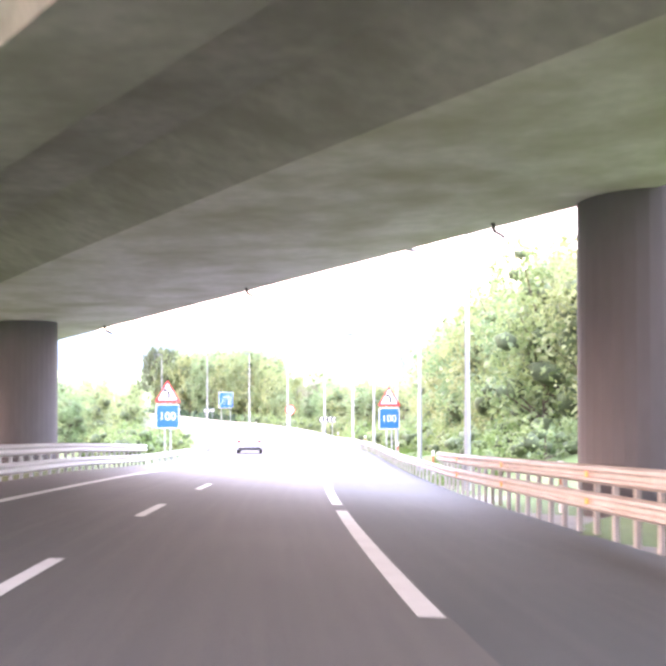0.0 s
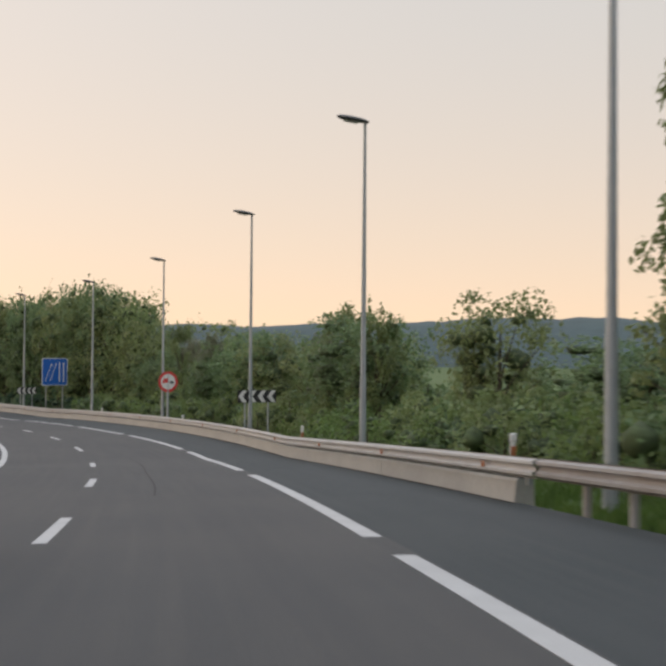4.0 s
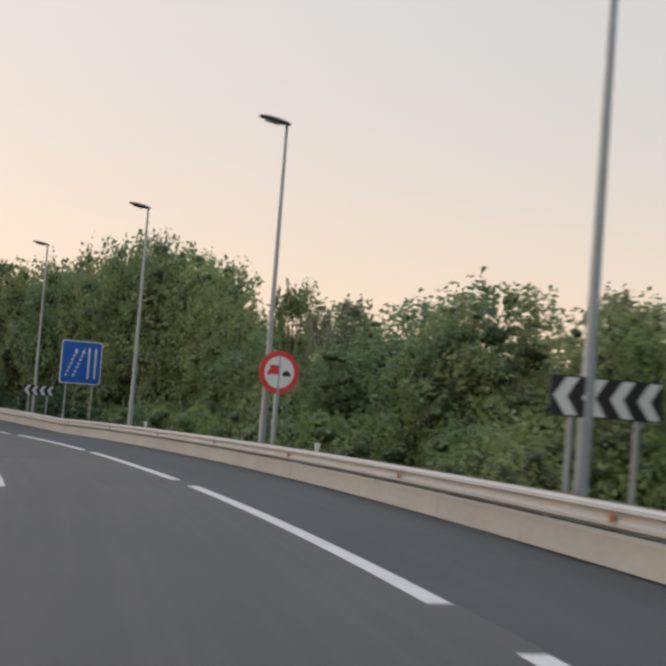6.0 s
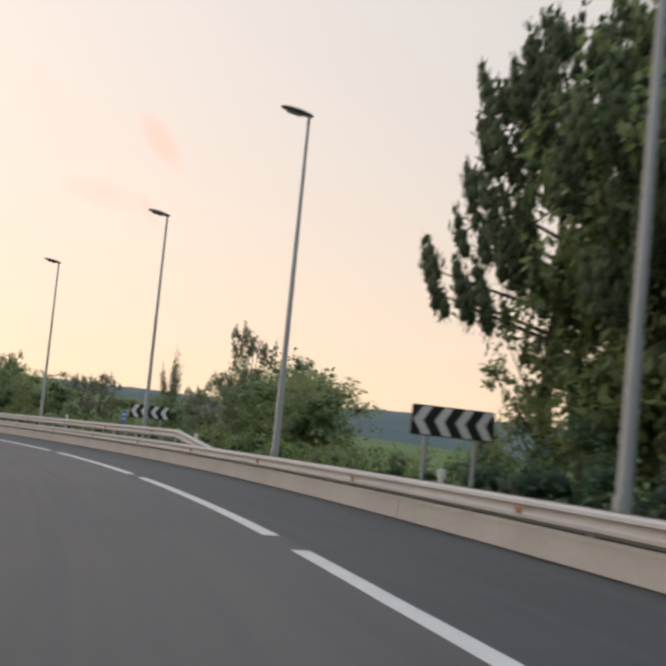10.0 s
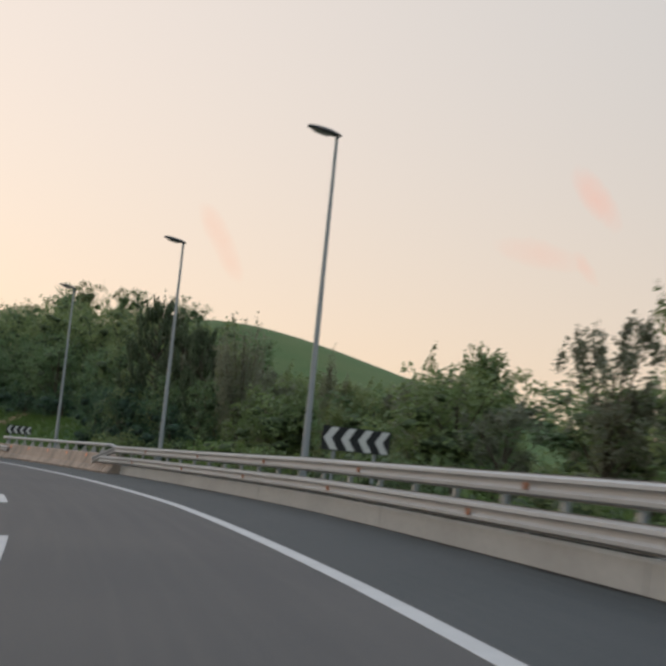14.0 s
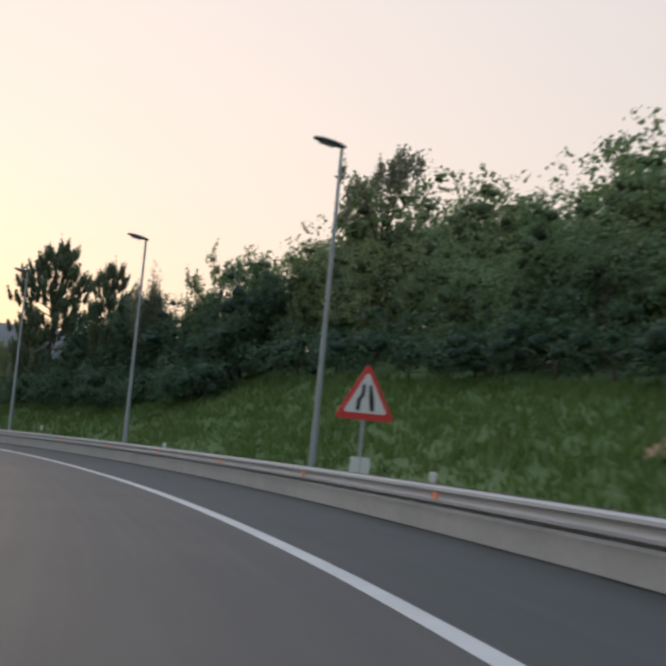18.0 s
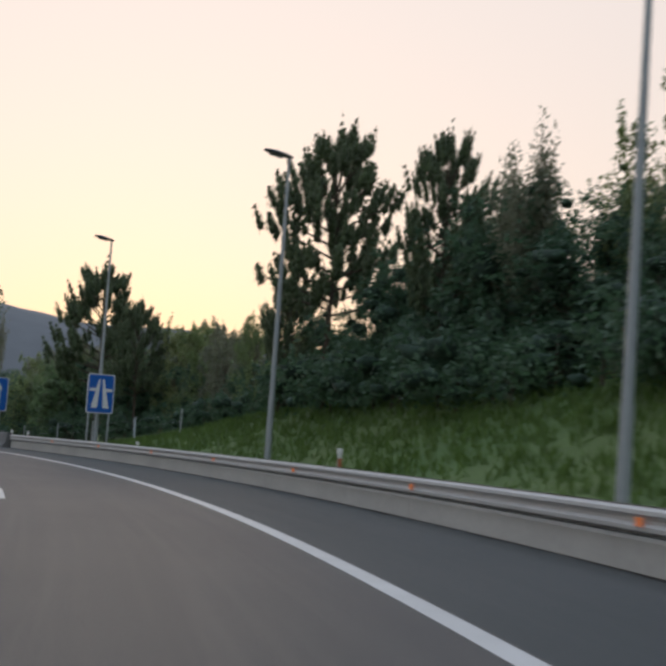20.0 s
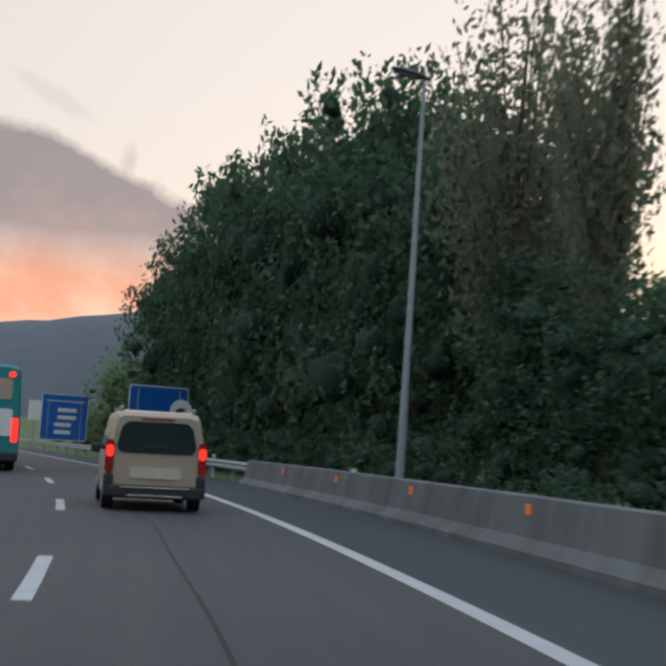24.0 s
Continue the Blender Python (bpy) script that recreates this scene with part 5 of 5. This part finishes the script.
wood(("broad", "wispy"), 316, 330, 2.4, 12.5, 15, 0.9, 1.1, 1.25)
wood(("broad", "wispy"), 299, 316, 2.6, 12.5, 15.5, 0.95, 1.15, 1.2)
plant("poplar", 319.4, 12.4, 6.4, 0, 0.55)
# wooded slope
for row, (n0, s0, s1) in enumerate(((27, 356, 424), (35, 374, 428), (44, 380, 432))):
    grove(("wood",), s0, s1, 3.9, n0 - 1.2, n0 + 1.5, 3.9, 7.2, 1.15)
wood(("wood",), 349, 404, 3.2, 16.0, 18.0, 0.70, 0.86, 1.1)
wood(("wood",), 350, 418, 3.2, 20.0, 23.0, 1.02, 1.13, 1.1)
grove(("thicket",), 347, 408, 3.2, 14.8, 16.0, 2.4, 3.0, 1.15)
grove(("thicket",), 406, 436, 1.9, 11.8, 12.8, 2.8, 3.3, 1.15)
grove(("thicket",), 414, 428, 2.2, 11.0, 11.6, 2.2, 2.6)
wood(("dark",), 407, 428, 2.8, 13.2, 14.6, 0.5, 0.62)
plant("wispy", 404, 20, 10.3, 2, 1.0)
plant("wispy", 408, 20.5, 10.0, 0, 1.0)
# pines and scrub behind the grass bank
topped("pine", 430.6, 12.0, 14.2, 0, 0.88)
topped("pine", 436.4, 13.0, 8.8, 1, 0.8)
topped("pine", 421.8, 12.4, 11.9, 1, 0.62)
topped("poplar", 417.4, 13.0, 11.5, 0, 0.85)
topped("wispy", 414.5, 16.0, 12.2, 1, 1.0)
topped("broad", 409.8, 16.0, 11.8, 2, 0.8)
topped("broad", 405.4, 16.6, 11.6, 4, 0.8)
wood(("dark",), 408, 430, 2.4, 14.5, 17, 0.68, 0.82)
wood(("deep",), 430, 438, 2.4, 14.5, 17, 0.6, 0.72)
wood(("dark",), 418, 428, 2.4, 13.0, 15.0, 0.74, 0.84)
wood(("wood", "broad"), 406, 446, 3.2, 16.5, 20, 0.70, 0.84)
grove(("thicket",), 440, 482, 3.4, 11.6, 12.8, 2.2, 2.8)
wood(("dark",), 444, 470, 3.4, 13.0, 16.0, 0.62, 0.8)
wood(("broad", "dark"), 468, 483, 3.2, 11.6, 14.0, 0.58, 0.68)
wood(("wispy",), 446, 466, 2.8, 16, 22, 0.9, 1.06, 1.0)
wood(("wispy",), 466, 488, 2.8, 16, 22, 0.74, 0.9, 1.0)
topped("pine", 461.0, 12.2, 12.2, 2, 0.9)
topped("pine", 455.2, 12.6, 9.2, 0, 0.7)
wood(("wispy",), 438, 455, 2.0, 13, 15, 0.84, 1.0, 0.9)
wood(("wispy",), 466, 484, 2.2, 14, 17, 0.74, 0.88, 0.95)
wood(("wood",), 442, 492, 3.2, 17, 22, 0.55, 0.75)
for s, n, h in ((423, 15, 6.2), (427, 13.6, 5.0), (430, 14.2, 5.2), (433.5, 13.4, 4.4)):
    plant("dark", s, n, h)
# great dark wood at the end
grove(("thicket",), 496, 548, 2.3, 9.9, 11.2, 3.0, 3.2)
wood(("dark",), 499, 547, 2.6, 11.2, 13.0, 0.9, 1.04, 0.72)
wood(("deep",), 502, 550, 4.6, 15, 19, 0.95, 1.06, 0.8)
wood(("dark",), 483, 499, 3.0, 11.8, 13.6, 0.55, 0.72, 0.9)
for s, n, top in ((484.6, 12.4, 6.0), (487.0, 12.8, 6.6), (489.6, 12.4, 7.2), (492.4, 12.6, 8.0)):
    topped("dark", s, n, top, None, 1.1)
topped("poplar", 495.2, 12.2, 19.4, 1, 0.78)
topped("poplar", 489.4, 12.3, 16.8, 0, 0.68)
topped("poplar", 482.2, 12.2, 12.6, 1, 0.42)
grove(("thicket",), 470, 545, 3.2, 9.0, 9.8, 1.8, 2.3)
wood(("wood",), 560, 600, 4.5, 11, 16, 0.9, 1.0)
# median side
grove(("bush",), 74, 120, 3.0, -11.5, -9.5, 2.6, 3.0)
grove(("broad",), 74, 130, 4.5, -19, -13, 5.6, 5.0)
grove(("wood",), 190, 420, 12.0, -34, -26, 5.0, 5.0)

tufts("grass", "rough green grass of the sloping bank", 352, 452, 6.2, 15.0, 10000, 0.24, BLADE)
tufts("grass", "yellow-green grass under the guardrail", 44, 96, 5.75, 9.0, 4500, 0.2, BLADE)
tufts("grass", "low grass behind the kerb wall", 96, 350, 6.0, 9.0, 5000, 0.3, BLADE)


# ---------------------------------------------------------------- hills
def ridge(name, label, cx, cy, dist, a0, a1, heights, mat, depth=160.0, rough=4.0):
    """A long hill seen from the road: crest heights given over the bearings a0 to a1 from a centre."""
    count, lines = 150, 8
    verts = []
    for i in range(count + 1):
        f = i / count
        a = radians(a0 + (a1 - a0) * f)
        top = np.interp(f, np.linspace(0, 1, len(heights)), heights)
        for j in range(lines + 1):
            g = j / lines
            r = dist + depth * (g - 0.5) * 2
            bump = math.sin(g * math.pi) ** 0.8
            z = -6 + (top + 6) * bump + rough * bump * noise.noise((f * 34, g * 3, dist * 0.01)) + rough * 0.5 * bump * noise.noise((f * 130, g * 9, 3))
            verts.append((cx - math.sin(a) * r, cy + math.cos(a) * r, z))
    k = lines + 1
    faces = [(i * k + j, i * k + j + 1, (i + 1) * k + j + 1, (i + 1) * k + j) for i in range(count) for j in range(lines)]
    ob = new(name, mesh_of(name, verts, faces, (mat,), True))
    return tagged(ob, label, "hill", kind="structure")


ridge("backdrop_hill", "wooded hills in painted blue-grey haze on the horizon", -150, 150, 1500, -60, 66, [36, 40, 38, 36, 42, 52, 54, 44, 42, 44, 40, 40, 44], HILL_NEAR, 300, 6)
ridge("backdrop_hill", "mountain ridge with haze in its colour under the evening cloud", -150, 150, 1560, 60, 200, [44, 44, 46, 50, 60, 78, 92, 100, 104, 118, 140, 142, 125, 98, 92, 84, 76, 70, 66, 62, 60, 58, 56, 54, 50, 48, 46, 44, 40], HILL_FAR, 300, 6)

# ---------------------------------------------------------------- vehicles
CAR_BEIGE = surface("beige_car_paint", (0.46, 0.38, 0.29), 0.35, 0.25, fine=(8, 0.03), coarse=(1.5, 0.05))
TRIM_PALE = surface("pale_beige_trim", (0.56, 0.48, 0.39), 0.45, fine=(8, 0.03), coarse=(1.5, 0.05))
CAR_WHITE = surface("white_car_paint", (0.75, 0.75, 0.75), 0.3, 0.0, fine=(8, 0.02), coarse=(1.5, 0.04))
COACH_TEAL = surface("teal_coach_paint", (0.02, 0.24, 0.24), 0.35, 0.0, fine=(8, 0.03), coarse=(1.5, 0.06))
PLASTIC = surface("black_bumper_plastic", (0.025, 0.025, 0.027), 0.6, fine=(30, 0.1), coarse=(3, 0.1))
RUBBER = surface("tyre_rubber", (0.02, 0.02, 0.02), 0.9, fine=(40, 0.1), coarse=(4, 0.1))
GLASS = surface("tinted_car_glass", (0.02, 0.03, 0.035), 0.08, fine=(4, 0.05), coarse=(1, 0.1), spec=0.8)
CHROME = surface("chrome_trim", (0.6, 0.6, 0.6), 0.2, 0.9)
TAIL_LIT = surface("lit_tail_lamp", (0.6, 0.02, 0.02), 0.3, emit=((1.0, 0.025, 0.015), 1.5))
TAIL = surface("red_lamp_lens", (0.35, 0.015, 0.015), 0.25)


def loft(bm, sections):
    """A closed skin over cross-sections, each a list of (x, y, z) of equal length."""
    loops = [[bm.verts.new(p) for p in sec] for sec in sections]
    k = len(loops[0])
    for a, b in zip(loops, loops[1:]):
        for j in range(k):
            bm.faces.new((a[j], a[(j + 1) % k], b[(j + 1) % k], b[j]))
    bm.faces.new(loops[0][::-1])
    bm.faces.new(loops[-1])
    bmesh.ops.recalc_face_normals(bm, faces=bm.faces[:])


def hull(y, half_low, half_mid, half_top, z0, z1, z2, r=0.12):
    """A car's cross-section at y: sill, waist and roof widths and heights, with a rounded roof."""
    right = [(half_low, z0), (half_mid, z0 + 0.28), (half_mid, z1), (half_top + r * 0.35, z2 - r * 1.2), (half_top, z2 - r * 0.35), (half_top - r, z2)]
    return [(x, y, z) for x, z in right] + [(-x, y, z) for x, z in right[::-1]]


def wheel(head, x, y, r, w):
    bm = bmesh.new()
    tube(bm, (x - w / 2, y, r), (x + w / 2, y, r), r, r, 24)
    tyre = part("wheel", bm, RUBBER, head)
    bm = bmesh.new()
    side = 1 if x > 0 else -1
    tube(bm, (x + side * (w / 2 - 0.02), y, r), (x + side * (w / 2 + 0.012), y, r), r * 0.62, r * 0.55, 18)
    part("rim", bm, CHROME, tyre)


def van(m):
    head = thing("van", m, "beige passenger van seen from behind with its tail lamps lit", "car")
    bm = bmesh.new()
    loft(bm, [hull(0.0, 0.78, 0.84, 0.70, 0.42, 1.02, 1.70), hull(0.06, 0.84, 0.895, 0.735, 0.32, 1.02, 1.77), hull(0.5, 0.86, 0.905, 0.75, 0.24, 1.02, 1.81), hull(2.6, 0.86, 0.905, 0.74, 0.24, 1.0, 1.80),
              hull(3.1, 0.86, 0.90, 0.66, 0.24, 1.0, 1.58), hull(3.7, 0.84, 0.88, 0.62, 0.24, 0.98, 1.12), hull(4.3, 0.76, 0.80, 0.6, 0.3, 0.72, 0.86)])
    part("body", bm, CAR_BEIGE, head)
    bm = bmesh.new()
    plate(bm, [(x * (1 - 0.15 * (z - 1.04) / 0.54), z) for x, z in rounded(-0.74, 0.74, 1.03, 1.60, 0.17, 7)], 0.05, -0.022)
    part("rear_window", bm, GLASS, head, "dark tinted rear window")
    bm = bmesh.new()
    box(bm, -0.86, 0.86, -0.09, 0.30, 0.22, 0.46, 0.05)
    for side in (-1, 1):
        box(bm, side * 0.83 - 0.085, side * 0.83 + 0.085, -0.07, 0.45, 0.24, 0.66, 0.05)
    bumper = part("bumper", bm, PLASTIC, head, "black plastic rear bumper")
    bm = bmesh.new()
    box(bm, -0.62, 0.62, -0.105, -0.08, 0.40, 0.43, 0.008)
    box(bm, -0.50, 0.50, -0.105, -0.08, 0.25, 0.29, 0.008)
    part("bumper_strip", bm, CHROME, bumper)
    bm = bmesh.new()
    plate(bm, rounded(-0.46, 0.46, 0.58, 0.78, 0.05), 0.03, -0.03)
    part("plate_recess", bm, TRIM_PALE, head, "pale strip of the number plate")
    for side in (-1, 1):
        bm = bmesh.new()
        plate(bm, rounded(side * 0.835 - 0.075, side * 0.835 + 0.075, 0.66, 1.26, 0.07), 0.16, -0.045)
        lamp = part("tail_lamp", bm, TAIL, head, "tall red tail lamp")
        bm = bmesh.new()
        plate(bm, rounded(side * 0.835 - 0.062, side * 0.835 + 0.062, 0.95, 1.16, 0.06), 0.03, -0.06)
        part("brake_light", bm, TAIL_LIT, lamp, "glowing red light")
        bm = bmesh.new()
        box(bm, side * 0.66 - 0.02, side * 0.66 + 0.02, 0.25, 2.4, 1.83, 1.87, 0.01)
        box(bm, side * 0.66 - 0.03, side * 0.66 + 0.03, 0.15, 0.32, 1.76, 1.87, 0.015)
        box(bm, side * 0.66 - 0.03, side * 0.66 + 0.03, 2.3, 2.45, 1.76, 1.87, 0.015)
        part("roof_rail", bm, CHROME, head)
        bm = bmesh.new()
        box(bm, side * 0.98 - 0.1, side * 0.98 + 0.1, 3.0, 3.12, 0.98, 1.16, 0.04)
        part("mirror", bm, PLASTIC, head)
        bm = bmesh.new()
        a, b = side * 0.912, side * 0.80
        quad = [bm.verts.new(p) for p in ((a, 0.35, 1.06), (a, 2.9, 1.06), (b, 2.7, 1.52), (b, 0.35, 1.56))]
        bm.faces.new(quad)
        bmesh.ops.solidify(bm, geom=bm.faces[:], thickness=0.012)
        part("side_window", bm, GLASS, head)
        for y in (0.78, 3.5):
            wheel(head, side * 0.80, y, 0.32, 0.20)
    bm = bmesh.new()
    box(bm, -0.30, 0.30, -0.03, 0.05, 1.64, 1.67, 0.008)
    part("high_brake_light", bm, TAIL, head)
    bm = bmesh.new()
    tube(bm, (-0.25, -0.05, 1.14), (0.22, -0.05, 1.16), 0.014, 0.01, 6)
    part("wiper", bm, PLASTIC, head)


def saloon(m):
    head = thing("hatchback", m, "white hatchback car seen from behind in the next lane", "car")
    bm = bmesh.new()
    loft(bm, [hull(0.0, 0.74, 0.82, 0.62, 0.4, 0.92, 1.10), hull(0.1, 0.80, 0.88, 0.60, 0.28, 0.92, 1.20), hull(0.55, 0.82, 0.89, 0.56, 0.22, 0.92, 1.43), hull(2.2, 0.82, 0.89, 0.56, 0.22, 0.92, 1.45),
              hull(2.9, 0.82, 0.88, 0.55, 0.22, 0.90, 1.02), hull(4.1, 0.72, 0.78, 0.55, 0.28, 0.66, 0.80)])
    part("body", bm, CAR_WHITE, head)
    bm = bmesh.new()
    q = [bm.verts.new(p) for p in ((-0.6, 0.06, 1.0), (0.6, 0.06, 1.0), (0.5, 0.47, 1.38), (-0.5, 0.47, 1.38))]
    bm.faces.new(q)
    bmesh.ops.solidify(bm, geom=bm.faces[:], thickness=0.02)
    part("rear_window", bm, GLASS, head)
    bm = bmesh.new()
    box(bm, -0.82, 0.82, -0.07, 0.2, 0.22, 0.48, 0.05)
    part("bumper", bm, PLASTIC, head)
    for side in (-1, 1):
        bm = bmesh.new()
        plate(bm, rounded(side * 0.70 - 0.14, side * 0.70 + 0.14, 0.74, 0.92, 0.04), 0.12, -0.04)
        part("tail_lamp", bm, TAIL, head)
        for y in (0.8, 3.3):
            wheel(head, side * 0.78, y, 0.31, 0.2)


def coach(m):
    head = thing("coach", m, "teal and white coach with lit tail lamps", "bus")
    bm = bmesh.new()
    loft(bm, [hull(0.0, 1.18, 1.22, 1.08, 0.5, 1.6, 3.42, 0.2), hull(0.12, 1.24, 1.275, 1.12, 0.35, 1.6, 3.5, 0.2), hull(11.6, 1.24, 1.275, 1.12, 0.35, 1.6, 3.5, 0.2), hull(12.0, 1.1, 1.2, 1.0, 0.45, 1.6, 3.3, 0.2)])
    part("body", bm, COACH_TEAL, head)
    bm = bmesh.new()
    plate(bm, rounded(-0.95, 0.95, 2.35, 3.05, 0.12), 0.05, -0.03)
    part("rear_window", bm, CAR_BEIGE, head, "pale shaded rear window")
    bm = bmesh.new()
    plate(bm, rounded(-1.0, 1.0, 1.15, 2.05, 0.1), 0.05, -0.03)
    part("rear_panel", bm, CAR_WHITE, head, "white engine cover panel")
    bm = bmesh.new()
    box(bm, -1.26, 1.26, -0.08, 0.3, 0.32, 0.62, 0.05)
    part("bumper", bm, PLASTIC, head)
    for side in (-1, 1):
        bm = bmesh.new()
        plate(bm, rounded(side * 1.10 - 0.11, side * 1.10 + 0.11, 0.95, 1.75, 0.06), 0.08, -0.05)
        part("tail_lamp", bm, TAIL_LIT, head, "glowing red light")
        bm = bmesh.new()
        plate(bm, rounded(side * 0.92 - 0.11, side * 0.92 + 0.11, 3.1, 3.28, 0.06), 0.05, -0.05)
        part("marker_lamp", bm, TAIL_LIT, head, "glowing red light")
        for y in (2.6, 9.2):
            wheel(head, side * 1.12, y, 0.5, 0.3)


def lane_pose(s, n):
    """On the road, following its bank and slope."""
    a, b, c = Vector(road(s, n)), Vector(road(s + 4.0, n)), Vector(road(s, n + 1.0))
    y = (b - a).normalized()
    x = ((c - a) - y * (c - a).dot(y)).normalized()
    return Matrix.Translation(a + Vector((0, 0, 0.01))) @ Matrix((x, y, x.cross(y))).transposed().to_4x4()


van(lane_pose(483.2, 0.68))
coach(lane_pose(503.0, -2.95))
saloon(lane_pose(87.0, -2.9))
